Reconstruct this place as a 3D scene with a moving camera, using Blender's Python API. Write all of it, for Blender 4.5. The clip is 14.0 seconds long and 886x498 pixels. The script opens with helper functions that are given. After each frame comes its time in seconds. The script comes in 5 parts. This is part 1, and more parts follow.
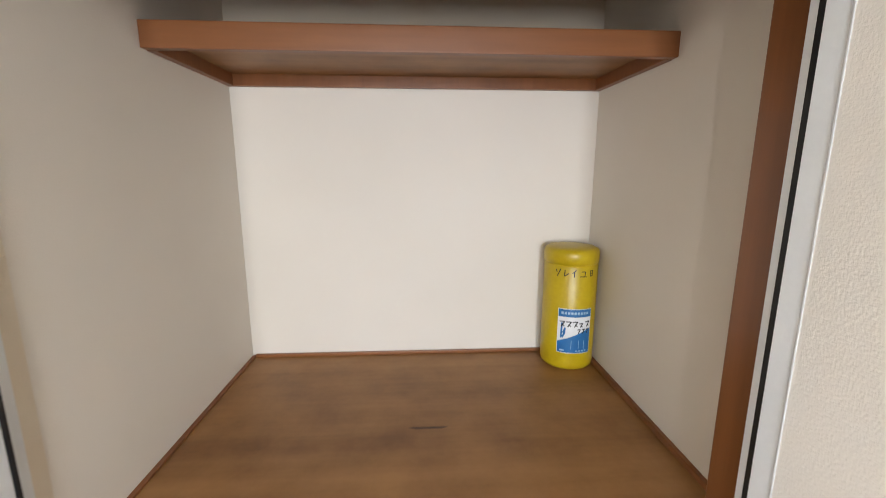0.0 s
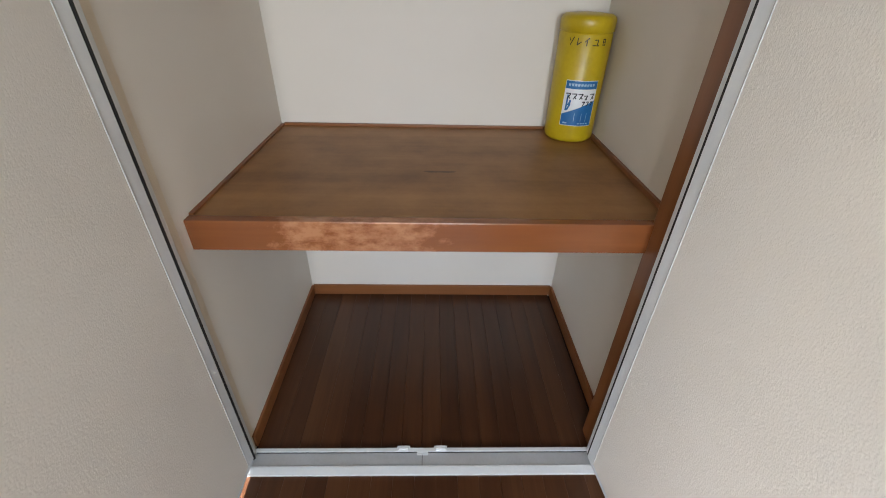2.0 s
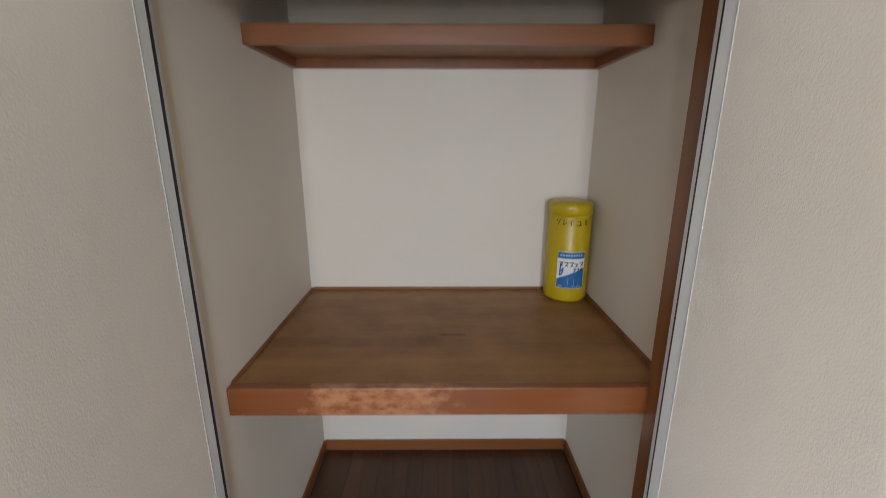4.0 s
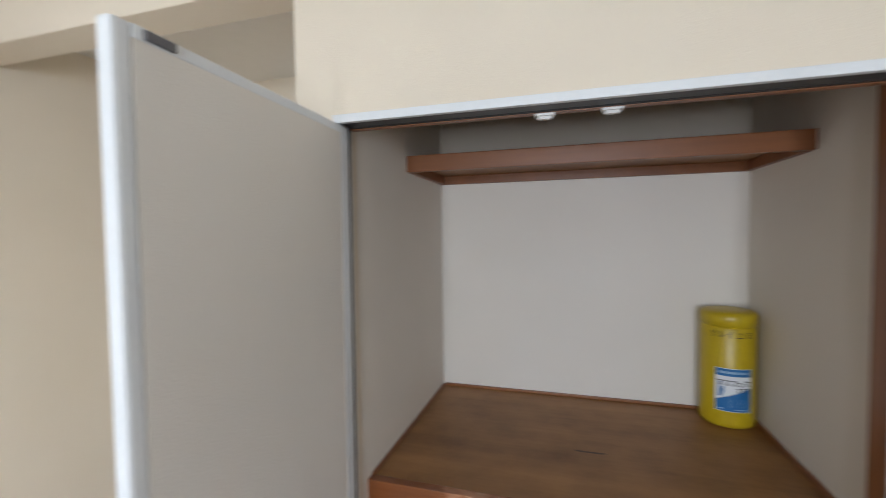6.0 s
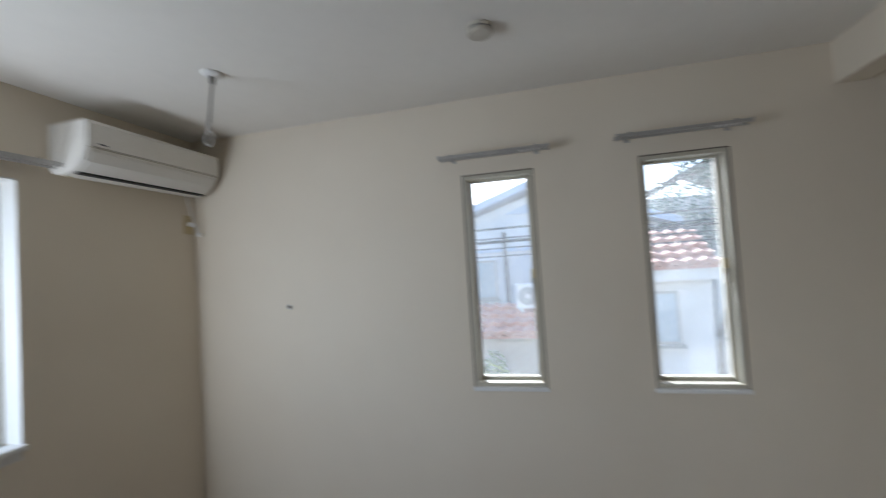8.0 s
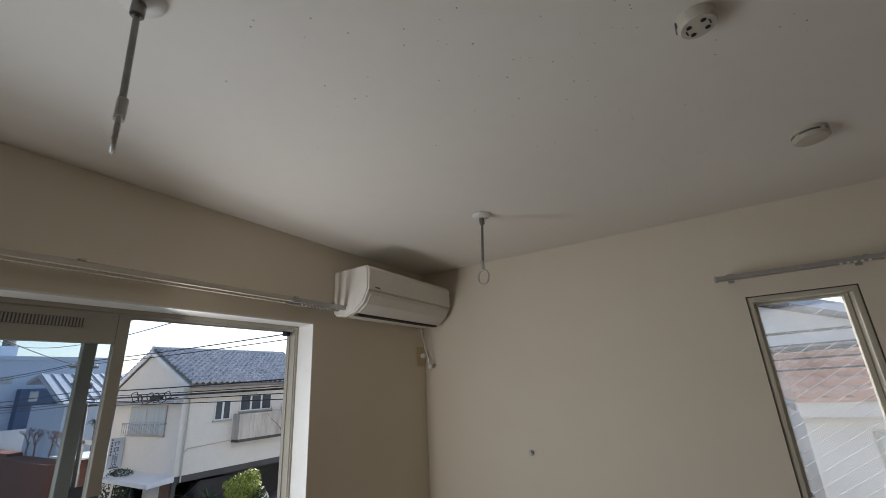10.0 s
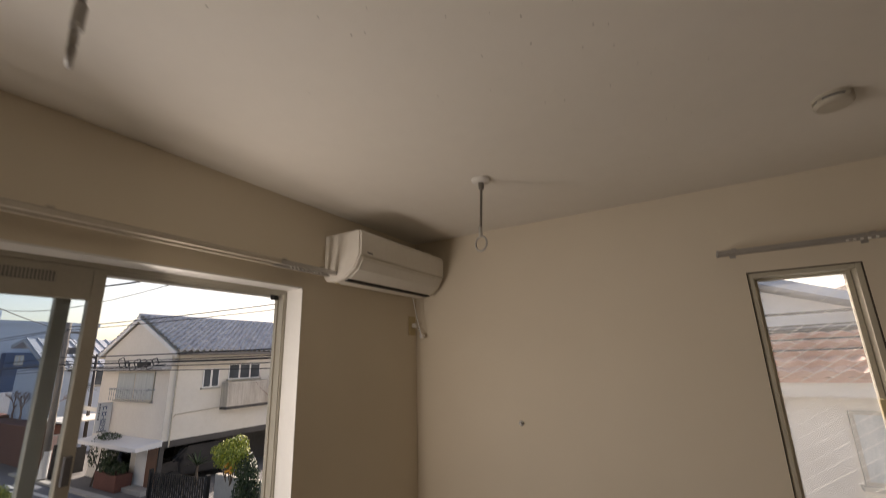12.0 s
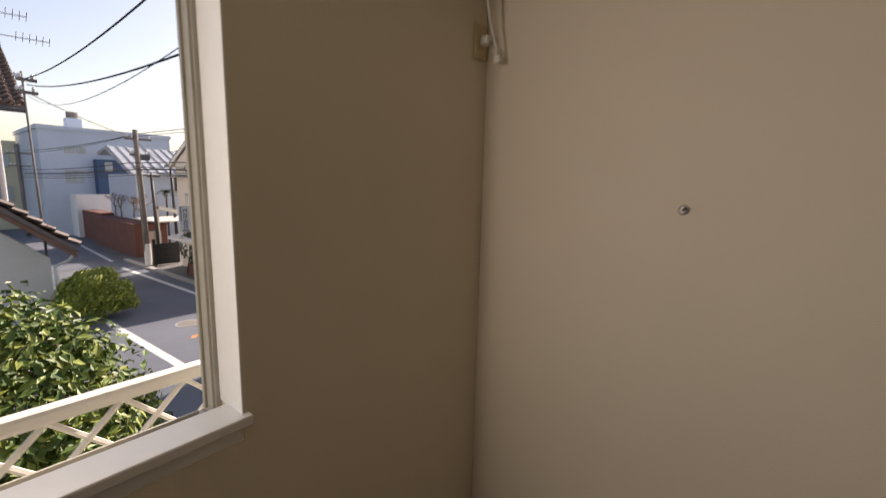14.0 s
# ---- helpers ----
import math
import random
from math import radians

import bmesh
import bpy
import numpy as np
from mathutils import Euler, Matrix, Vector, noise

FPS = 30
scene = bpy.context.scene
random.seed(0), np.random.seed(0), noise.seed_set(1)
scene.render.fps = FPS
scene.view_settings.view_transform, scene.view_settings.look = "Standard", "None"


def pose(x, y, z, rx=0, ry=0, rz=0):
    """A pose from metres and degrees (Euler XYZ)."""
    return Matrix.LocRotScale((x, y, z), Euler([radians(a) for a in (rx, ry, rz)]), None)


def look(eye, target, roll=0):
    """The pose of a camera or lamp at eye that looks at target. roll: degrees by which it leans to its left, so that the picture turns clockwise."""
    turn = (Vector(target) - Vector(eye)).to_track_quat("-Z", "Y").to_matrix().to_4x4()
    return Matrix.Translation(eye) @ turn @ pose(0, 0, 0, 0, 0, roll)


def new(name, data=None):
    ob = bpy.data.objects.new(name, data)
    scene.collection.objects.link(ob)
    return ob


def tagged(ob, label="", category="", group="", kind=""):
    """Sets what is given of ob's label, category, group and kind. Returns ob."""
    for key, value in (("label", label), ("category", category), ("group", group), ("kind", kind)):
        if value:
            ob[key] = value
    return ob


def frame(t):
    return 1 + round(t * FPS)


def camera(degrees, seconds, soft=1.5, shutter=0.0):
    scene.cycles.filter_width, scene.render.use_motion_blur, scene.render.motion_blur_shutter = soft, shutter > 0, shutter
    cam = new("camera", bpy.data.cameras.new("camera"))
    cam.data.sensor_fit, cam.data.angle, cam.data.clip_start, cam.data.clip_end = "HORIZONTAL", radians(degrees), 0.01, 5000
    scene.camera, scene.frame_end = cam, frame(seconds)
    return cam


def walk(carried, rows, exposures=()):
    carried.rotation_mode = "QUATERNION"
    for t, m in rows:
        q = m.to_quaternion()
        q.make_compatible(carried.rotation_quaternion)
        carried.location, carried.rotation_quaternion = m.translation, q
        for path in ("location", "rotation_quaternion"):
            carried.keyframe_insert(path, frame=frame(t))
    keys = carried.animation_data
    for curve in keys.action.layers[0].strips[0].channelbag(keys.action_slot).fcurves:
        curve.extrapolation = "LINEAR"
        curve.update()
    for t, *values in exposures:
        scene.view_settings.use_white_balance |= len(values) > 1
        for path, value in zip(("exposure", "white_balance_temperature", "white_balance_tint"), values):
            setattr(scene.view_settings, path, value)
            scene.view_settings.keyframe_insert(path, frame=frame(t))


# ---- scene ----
cam = camera(93.6, 14.0, 0.85, 0.45)
PATH = [
    (0, (0.654, -0.564, 1.657), (0.769, 1.397, 1.279), 0.1),
    (0.5, (0.611, -0.627, 1.642), (0.733, 1.294, 1.1), 0.6),
    (1, (0.587, -0.687, 1.568), (0.678, 1.161, 0.809), 0.9),
    (1.5, (0.626, -0.748, 1.506), (0.7, 1.008, 0.551), 1.4),
    (2, (0.651, -0.806, 1.482), (0.705, 0.866, 0.386), 1.5),
    (2.5, (0.638, -0.83, 1.462), (0.679, 0.829, 0.345), 1.2),
    (3, (0.636, -0.848, 1.488), (0.67, 0.891, 0.5), 0.8),
    (3.5, (0.632, -0.887, 1.588), (0.658, 0.968, 0.842), 0.3),
    (5.8, (0.617, -0.999, 1.702), (0.234, 0.963, 1.63), -0.4),
    (6, (0.594, -0.994, 1.702), (0.028, 0.923, 1.622), -0.7),
    (6.5, (0.523, -1.021, 1.685), (-0.664, 0.586, 1.588), -1.1),
    (7, (0.586, -1.045, 1.666), (-1.146, -0.053, 1.545), -1.2),
    (7.5, (0.644, -1.137, 1.673), (-1.34, -0.909, 1.564), -2.1),
    (7.7, (0.652, -1.205, 1.672), (-1.346, -1.281, 1.615), -2.6),
    (8, (0.652, -1.332, 1.68), (-1.289, -1.81, 1.753), -3.6),
    (8.2, (0.645, -1.418, 1.712), (-1.228, -2.101, 1.873), -3.8),
    (8.5, (0.643, -1.518, 1.772), (-1.123, -2.408, 2.07), -3.9),
    (9, (0.671, -1.7, 1.816), (-0.965, -2.72, 2.347), -3.3),
    (11.5, (0.798, -2.035, 1.877), (-0.837, -2.981, 2.534), -2.1),
    (12, (0.685, -2.008, 1.831), (-0.989, -2.979, 2.337), -1.7),
    (12.5, (0.538, -2.16, 1.751), (-1.175, -3.138, 2.082), -1.3),
    (13, (0.335, -2.326, 1.71), (-1.37, -3.362, 1.851), -0.4),
    (13.5, (0.045, -2.496, 1.622), (-1.612, -3.615, 1.559), 0.5),
    (14, (-0.247, -2.695, 1.528), (-1.814, -3.901, 1.231), 1.2),
]
EXPOSURES = [
    (0.0, 4.25, 6300, 11), (1.0, 4.06, 6250, 11), (2.5, 3.64, 6000, 9), (3.7, 3.45, 6150, 11), (5.8, 3.42, 5900, 10),
    (6.5, 3.28, 5650, 10), (7.0, 2.84, 5600, 10), (7.5, 2.38, 5550, 10), (8.3, 1.64, 5450, 8), (9.2, 1.27, 5500, 8), (11.3, 1.18, 7700, 19), (12.9, 1.06, 7750, 19), (14.0, 1.1, 7750, 20),
]
walk(cam, [(t, look(eye, target, roll)) for t, eye, target, roll in PATH], EXPOSURES)

# ---- world, sun, window light ----
world = bpy.data.worlds.new("world")
scene.world = world
world.use_nodes = True
wn = world.node_tree
sky = wn.nodes.new("ShaderNodeTexSky")
sky.sky_type = "NISHITA"
sky.sun_disc = False
SUN_ELEV, SUN_AZ = 36.0, 250.0  # azimuth clockwise from +y
sky.sun_elevation, sky.sun_rotation = radians(SUN_ELEV), radians(SUN_AZ)
sky.air_density, sky.dust_density = 1.0, 2.0
wn.links.new(sky.outputs[0], wn.nodes["Background"].inputs[0])
wn.nodes["Background"].inputs[1].default_value = 0.10
sun = new("sun", bpy.data.lights.new("sun", "SUN"))
sun.data.energy, sun.data.angle, sun.data.color = 3.4, radians(0.5), (1.0, 0.98, 0.95)
sun_from = Vector((math.sin(radians(SUN_AZ)) * math.cos(radians(SUN_ELEV)), math.cos(radians(SUN_AZ)) * math.cos(radians(SUN_ELEV)), math.sin(radians(SUN_ELEV))))
sun.matrix_world = look(sun_from * 50, (0, 0, 0))
# the sky's light through the part of the large window that lies beside the path
win_light = new("window_daylight", bpy.data.lights.new("window_daylight", "AREA"))
win_light.data.shape, win_light.data.size, win_light.data.size_y = "RECTANGLE", 0.52, 0.74
win_light.data.energy, win_light.data.color = 4.6, (0.86, 0.93, 1.0)
win_light.matrix_world = look((0.90, -3.640, 1.735), (0.15, 0.0, -0.1))
# and the light that the street throws up through it
street_light = new("street_bounce_daylight", bpy.data.lights.new("street_bounce_daylight", "AREA"))
street_light.data.shape, street_light.data.size, street_light.data.size_y = "RECTANGLE", 0.52, 0.28
street_light.data.energy, street_light.data.color = 1.5, (1.0, 0.95, 0.88)
street_light.matrix_world = look((0.90, -3.645, 1.19), (0.3, 0.0, 3.2))

# and through its open half, towards the corner
open_light = new("open_sash_daylight", bpy.data.lights.new("open_sash_daylight", "AREA"))
open_light.data.shape, open_light.data.size, open_light.data.size_y = "RECTANGLE", 0.12, 1.0
open_light.data.energy, open_light.data.color = 2.4, (1.0, 0.97, 0.93)
open_light.matrix_world = look((0.045, -3.563, 1.58), (-0.62, -2.75, 1.56))


# ---- materials ----
def nodes_of(name):
    m = bpy.data.materials.new(name)
    m.use_nodes = True
    nt = m.node_tree
    return m, nt, nt.nodes["Principled BSDF"]


def ramp(nt, fac, stops):
    r = nt.nodes.new("ShaderNodeValToRGB")
    while len(r.color_ramp.elements) < len(stops):
        r.color_ramp.elements.new(0.5)
    for e, (p, c) in zip(r.color_ramp.elements, stops):
        e.position, e.color = p, (*c, 1)
    nt.links.new(fac, r.inputs[0])
    return r.outputs[0]


def coords(nt, scale=(1, 1, 1)):
    tc = nt.nodes.new("ShaderNodeTexCoord")
    mp = nt.nodes.new("ShaderNodeMapping")
    mp.inputs["Scale"].default_value = scale
    nt.links.new(tc.outputs["Object"], mp.inputs[0])
    return mp.outputs[0]


def noise_tex(nt, vec, scale, detail=4.0, rough=0.55):
    n = nt.nodes.new("ShaderNodeTexNoise")
    n.inputs["Scale"].default_value, n.inputs["Detail"].default_value, n.inputs["Roughness"].default_value = scale, detail, rough
    nt.links.new(vec, n.inputs["Vector"])
    return n.outputs["Fac"]


def bump(nt, bsdf, height, strength, dist=0.002):
    b = nt.nodes.new("ShaderNodeBump")
    b.inputs["Strength"].default_value, b.inputs["Distance"].default_value = strength, dist
    nt.links.new(height, b.inputs["Height"])
    nt.links.new(b.outputs[0], bsdf.inputs["Normal"])


def surface(name, c1, c2, scale=3.0, rough=0.6, bump_scale=0, bump_strength=0.2, metal=0.0, stretch=(1, 1, 1), dist=0.002, fine=None, spec=0.5):
    """Two tones mixed by coarse and fine noise, with a fine relief."""
    m, nt, b = nodes_of(name)
    v = coords(nt, stretch)
    a = noise_tex(nt, v, scale, 3)
    f = noise_tex(nt, v, fine or scale * 14, 3)
    mix = nt.nodes.new("ShaderNodeMath")
    mix.operation, mix.inputs[1].default_value = "MULTIPLY_ADD", 0.35
    nt.links.new(f, mix.inputs[0])
    s = nt.nodes.new("ShaderNodeMath")
    s.operation, s.inputs[1].default_value = "MULTIPLY", 0.65
    nt.links.new(a, s.inputs[0])
    nt.links.new(s.outputs[0], mix.inputs[2])
    nt.links.new(ramp(nt, mix.outputs[0], [(0.32, c1), (0.68, c2)]), b.inputs["Base Color"])
    b.inputs["Roughness"].default_value, b.inputs["Metallic"].default_value = rough, metal
    b.inputs["Specular IOR Level"].default_value = spec
    if bump_scale:
        bump(nt, b, noise_tex(nt, v, bump_scale, 2), bump_strength, dist)
    return m


def wallpaper(name, tone, dirt, strength=0.35, coarse=1.0):
    """Vinyl wallpaper: short woven relief, with faint soiling."""
    m, nt, b = nodes_of(name)
    v = coords(nt)
    big = noise_tex(nt, v, 0.9, 3)
    nt.links.new(ramp(nt, big, [(0.3, dirt), (0.62, tone)]), b.inputs["Base Color"])
    b.inputs["Roughness"].default_value = 0.72
    b.inputs["Specular IOR Level"].default_value = 0.35
    w1 = noise_tex(nt, coords(nt, (1, 1, 0.5)), 420 * coarse, 2)
    w2 = noise_tex(nt, coords(nt, (0.5, 0.5, 1)), 360 * coarse, 2)
    add = nt.nodes.new("ShaderNodeMath")
    add.operation = "ADD"
    nt.links.new(w1, add.inputs[0])
    nt.links.new(w2, add.inputs[1])
    bump(nt, b, add.outputs[0], strength, 0.0016)
    return m


def wood(name, c1, c2, c3, axis="x", rough=0.4, grain=26, per_object=False, bump_strength=0.08, spec=0.5, blotch=0.0):
    m, nt, b = nodes_of(name)
    st = {"x": (0.055, 1, 1), "y": (1, 0.055, 1), "z": (1, 1, 0.055)}[axis]
    tc = nt.nodes.new("ShaderNodeTexCoord")
    mp = nt.nodes.new("ShaderNodeMapping")
    mp.inputs["Scale"].default_value = st
    nt.links.new(tc.outputs["Object"], mp.inputs[0])
    if per_object:
        info = nt.nodes.new("ShaderNodeObjectInfo")
        nt.links.new(info.outputs["Random"], mp.inputs["Location"])
    v = mp.outputs[0]
    g = noise_tex(nt, v, grain, 6, 0.65)
    broad = noise_tex(nt, v, 5.0, 2)
    mix = nt.nodes.new("ShaderNodeMath")
    mix.operation, mix.inputs[1].default_value = "MULTIPLY_ADD", 0.5
    nt.links.new(g, mix.inputs[0])
    h = nt.nodes.new("ShaderNodeMath")
    h.operation, h.inputs[1].default_value = "MULTIPLY", 0.5
    nt.links.new(broad, h.inputs[0])
    nt.links.new(h.outputs[0], mix.inputs[2])
    fac = mix.outputs[0]
    if blotch:
        sp = nt.nodes.new("ShaderNodeMath")
        sp.operation, sp.inputs[1].default_value = "MULTIPLY_ADD", blotch
        nt.links.new(noise_tex(nt, coords(nt), 5.5, 5, 0.65), sp.inputs[0])
        lo = nt.nodes.new("ShaderNodeMath")
        lo.operation, lo.inputs[1].default_value = "SUBTRACT", blotch * 0.5
        nt.links.new(fac, lo.inputs[0])
        nt.links.new(lo.outputs[0], sp.inputs[2])
        fac = sp.outputs[0]
    if per_object:
        sh = nt.nodes.new("ShaderNodeMath")
        sh.operation, sh.inputs[1].default_value = "MULTIPLY_ADD", 0.12
        nt.links.new(info.outputs["Random"], sh.inputs[0])
        off = nt.nodes.new("ShaderNodeMath")
        off.operation, off.inputs[1].default_value = "SUBTRACT", 0.06
        nt.links.new(fac, off.inputs[0])
        nt.links.new(off.outputs[0], sh.inputs[2])
        fac = sh.outputs[0]
    nt.links.new(ramp(nt, fac, [(0.3, c1), (0.5, c2), (0.72, c3)]), b.inputs["Base Color"])
    b.inputs["Roughness"].default_value = rough
    b.inputs["Specular IOR Level"].default_value = spec
    bump(nt, b, g, bump_strength, 0.001)
    return m


def glass(name, tint=(1, 1, 1), mirror=1.5):
    """A thin pane: clear through, with a mirror sheen that grows at grazing angles."""
    m = bpy.data.materials.new(name)
    m.use_nodes = True
    nt = m.node_tree
    out = nt.nodes["Material Output"]
    nt.nodes.remove(nt.nodes["Principled BSDF"])
    tr, gl, mx, fr = (nt.nodes.new(n) for n in ("ShaderNodeBsdfTransparent", "ShaderNodeBsdfGlossy", "ShaderNodeMixShader", "ShaderNodeFresnel"))
    tr.inputs[0].default_value = (*tint, 1)
    gl.inputs["Roughness"].default_value = 0.02
    fr.inputs[0].default_value = mirror
    nt.links.new(fr.outputs[0], mx.inputs[0])
    nt.links.new(tr.outputs[0], mx.inputs[1])
    nt.links.new(gl.outputs[0], mx.inputs[2])
    nt.links.new(mx.outputs[0], out.inputs[0])
    return m


M_WALL = wallpaper("wallpaper", (0.765, 0.692, 0.568), (0.715, 0.64, 0.518))
M_CLOSET = wallpaper("closet_wallpaper", (0.77, 0.725, 0.655), (0.72, 0.672, 0.597), 0.18)
M_CEIL = surface("ceiling_paper", (0.80, 0.772, 0.712), (0.84, 0.812, 0.752), 1.2, 0.8, 160, 0.2)
M_LEAF_PANEL = wallpaper("door_sheet", (0.775, 0.742, 0.685), (0.74, 0.705, 0.645), 0.36, 0.75)
M_FRAME = surface("white_aluminium", (0.70, 0.73, 0.75), (0.76, 0.785, 0.80), 6, 0.38, 90, 0.03)
M_BEAD = surface("pale_bead", (0.54, 0.55, 0.55), (0.60, 0.61, 0.61), 6, 0.5)
M_TRACK = surface("grey_track", (0.50, 0.52, 0.54), (0.60, 0.62, 0.64), 8, 0.38, 120, 0.05, metal=0.3)
M_HEADTRACK = surface("dark_grey_track", (0.045, 0.045, 0.048), (0.07, 0.07, 0.073), 8, 0.45, metal=0.3)
M_SEAL = surface("black_seal", (0.008, 0.008, 0.009), (0.015, 0.015, 0.016), 20, 0.6)
M_DARKGREY = surface("grey_plastic", (0.10, 0.10, 0.11), (0.14, 0.14, 0.15), 20, 0.5)
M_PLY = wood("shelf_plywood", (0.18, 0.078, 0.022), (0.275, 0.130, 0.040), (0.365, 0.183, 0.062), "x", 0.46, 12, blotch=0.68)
M_FASCIA = wood("varnished_fascia", (0.17, 0.052, 0.015), (0.22, 0.072, 0.021), (0.28, 0.098, 0.031), "x", 0.25, 24, spec=0.6)


def wear_glare_on(m, x0, x1):
    """Flaked, paler varnish and painted window glare in blotches along one stretch of the edge, thinning out at its
    ends.
    """
    nt = m.node_tree
    b = nt.nodes["Principled BSDF"]
    old = b.inputs["Base Color"].links[0].from_socket
    tc = nt.nodes.new("ShaderNodeTexCoord")
    sep = nt.nodes.new("ShaderNodeSeparateXYZ")
    nt.links.new(tc.outputs["Object"], sep.inputs[0])
    mid, half = (x0 + x1) / 2, (x1 - x0) / 2
    def math_node(op, a, v=None, c=None):
        n = nt.nodes.new("ShaderNodeMath")
        n.operation = op
        nt.links.new(a, n.inputs[0])
        if v is not None:
            n.inputs[1].default_value = v
        if c is not None:
            nt.links.new(c, n.inputs[1])
        return n.outputs[0]
    band = math_node("SUBTRACT", sep.outputs[0], mid)
    band = math_node("DIVIDE", math_node("ABSOLUTE", band), half)
    fade = nt.nodes.new("ShaderNodeMapRange")
    fade.inputs["From Min"].default_value, fade.inputs["From Max"].default_value = 0.55, 1.25
    fade.inputs["To Min"].default_value, fade.inputs["To Max"].default_value = 0.16, -0.30
    nt.links.new(band, fade.inputs["Value"])
    n1 = noise_tex(nt, coords(nt, (0.55, 1, 1)), 34, 6, 0.68)
    sumv = math_node("ADD", n1, None, fade.outputs[0])
    edge = nt.nodes.new("ShaderNodeMapRange")
    edge.inputs["From Min"].default_value, edge.inputs["From Max"].default_value = 0.52, 0.76
    nt.links.new(sumv, edge.inputs["Value"])
    mix = nt.nodes.new("ShaderNodeMixRGB")
    nt.links.new(edge.outputs[0], mix.inputs[0])
    nt.links.new(old, mix.inputs[1])
    mix.inputs[2].default_value = (0.43, 0.195, 0.092, 1)
    nt.links.new(mix.outputs[0], b.inputs["Base Color"])


wear_glare_on(M_FASCIA, 0.16, 0.74)
M_POST = wood("varnished_post", (0.16, 0.055, 0.015), (0.21, 0.076, 0.022), (0.27, 0.10, 0.031), "z", 0.36, 24)
M_SKIRT = wood("brown_skirting", (0.17, 0.060, 0.017), (0.22, 0.080, 0.024), (0.28, 0.108, 0.034), "x", 0.38, 24)
M_PLANK = wood("dark_floor_plank", (0.040, 0.014, 0.005), (0.068, 0.025, 0.009), (0.115, 0.047, 0.018), "y", 0.36, 30, True)
M_GAP = surface("floor_joint", (0.02, 0.011, 0.007), (0.03, 0.016, 0.01), 9, 0.8)
M_KNOT = surface("dark_knot", (0.05, 0.022, 0.01), (0.11, 0.05, 0.02), 60, 0.5)
M_YELLOW = surface("yellow_plastic", (0.44, 0.31, 0.005), (0.53, 0.385, 0.008), 5, 0.36, 40, 0.04)
M_LABELW = surface("label_white", (0.70, 0.72, 0.72), (0.78, 0.79, 0.79), 30, 0.4)
M_LABELB = surface("label_blue", (0.012, 0.11, 0.30), (0.02, 0.15, 0.37), 25, 0.4)
M_INK = surface("black_ink", (0.012, 0.012, 0.014), (0.02, 0.02, 0.022), 30, 0.5)
M_PALEBLUE = surface("label_pale_blue", (0.30, 0.46, 0.62), (0.36, 0.52, 0.66), 25, 0.4)
M_BEIGE_ALU = surface("beige_aluminium", (0.39, 0.365, 0.305), (0.45, 0.425, 0.36), 6, 0.42, 120, 0.04)
M_CREAM_ALU = surface("cream_aluminium", (0.50, 0.465, 0.37), (0.57, 0.53, 0.43), 6, 0.36, 120, 0.04)
M_JOINT = surface("dark_joint", (0.07, 0.055, 0.04), (0.11, 0.088, 0.065), 20, 0.7)
M_TRIM = surface("white_window_trim", (0.78, 0.775, 0.75), (0.84, 0.836, 0.81), 4, 0.42, 70, 0.04)
M_GLASS = glass("clear_glass", (0.91, 0.94, 0.96))


def dusty(m, amount):
    """Dust on a pane: a thin, blotchy share of it scatters the light that falls through."""
    nt = m.node_tree
    out = nt.nodes["Material Output"]
    old = out.inputs[0].links[0].from_socket
    tl = nt.nodes.new("ShaderNodeBsdfTranslucent")
    tl.inputs[0].default_value = (0.85, 0.87, 0.86, 1)
    mx = nt.nodes.new("ShaderNodeMixShader")
    rng_ = nt.nodes.new("ShaderNodeMapRange")
    rng_.inputs["From Min"].default_value, rng_.inputs["From Max"].default_value = 0.3, 0.7
    rng_.inputs["To Min"].default_value, rng_.inputs["To Max"].default_value = amount * 0.6, amount * 1.3
    nt.links.new(noise_tex(nt, coords(nt), 6, 3), rng_.inputs["Value"])
    nt.links.new(rng_.outputs[0], mx.inputs[0])
    nt.links.new(old, mx.inputs[1])
    nt.links.new(tl.outputs[0], mx.inputs[2])
    nt.links.new(mx.outputs[0], out.inputs[0])
    return m


M_GLASS_DUSTY = dusty(glass("dusty_wired_glass"), 0.05)
M_GLASS_FAR = glass("far_glass", (0.5, 0.55, 0.6), 1.9)
M_WIRE = surface("embedded_wire", (0.55, 0.55, 0.52), (0.7, 0.7, 0.68), 20, 0.35, metal=0.6)
M_RAIL = surface("curtain_rail_metal", (0.40, 0.39, 0.38), (0.50, 0.49, 0.47), 10, 0.35, metal=0.6)
M_RAIL_IVORY = surface("ivory_rail", (0.52, 0.47, 0.39), (0.60, 0.55, 0.46), 10, 0.4)
M_AC = surface("aged_white_plastic", (0.72, 0.69, 0.63), (0.79, 0.765, 0.71), 2.5, 0.42, 60, 0.02)
M_AC_FLAP = surface("aged_white_flap", (0.70, 0.68, 0.63), (0.76, 0.74, 0.69), 3, 0.4)
M_IVORY = surface("ivory_plastic", (0.56, 0.46, 0.26), (0.62, 0.52, 0.31), 12, 0.45)
M_CHROME = surface("dull_steel", (0.16, 0.15, 0.14), (0.26, 0.25, 0.235), 14, 0.38, metal=0.9)
M_WHITE_PL = surface("white_plastic", (0.74, 0.73, 0.70), (0.80, 0.79, 0.76), 9, 0.45)
M_AGED = surface("yellowed_plastic", (0.50, 0.46, 0.38), (0.58, 0.54, 0.46), 14, 0.5)
M_RING = surface("translucent_grey_plastic", (0.34, 0.32, 0.29), (0.44, 0.42, 0.385), 20, 0.3)
M_SPECK = surface("ceiling_speck", (0.18, 0.16, 0.14), (0.32, 0.29, 0.26), 30, 0.8)
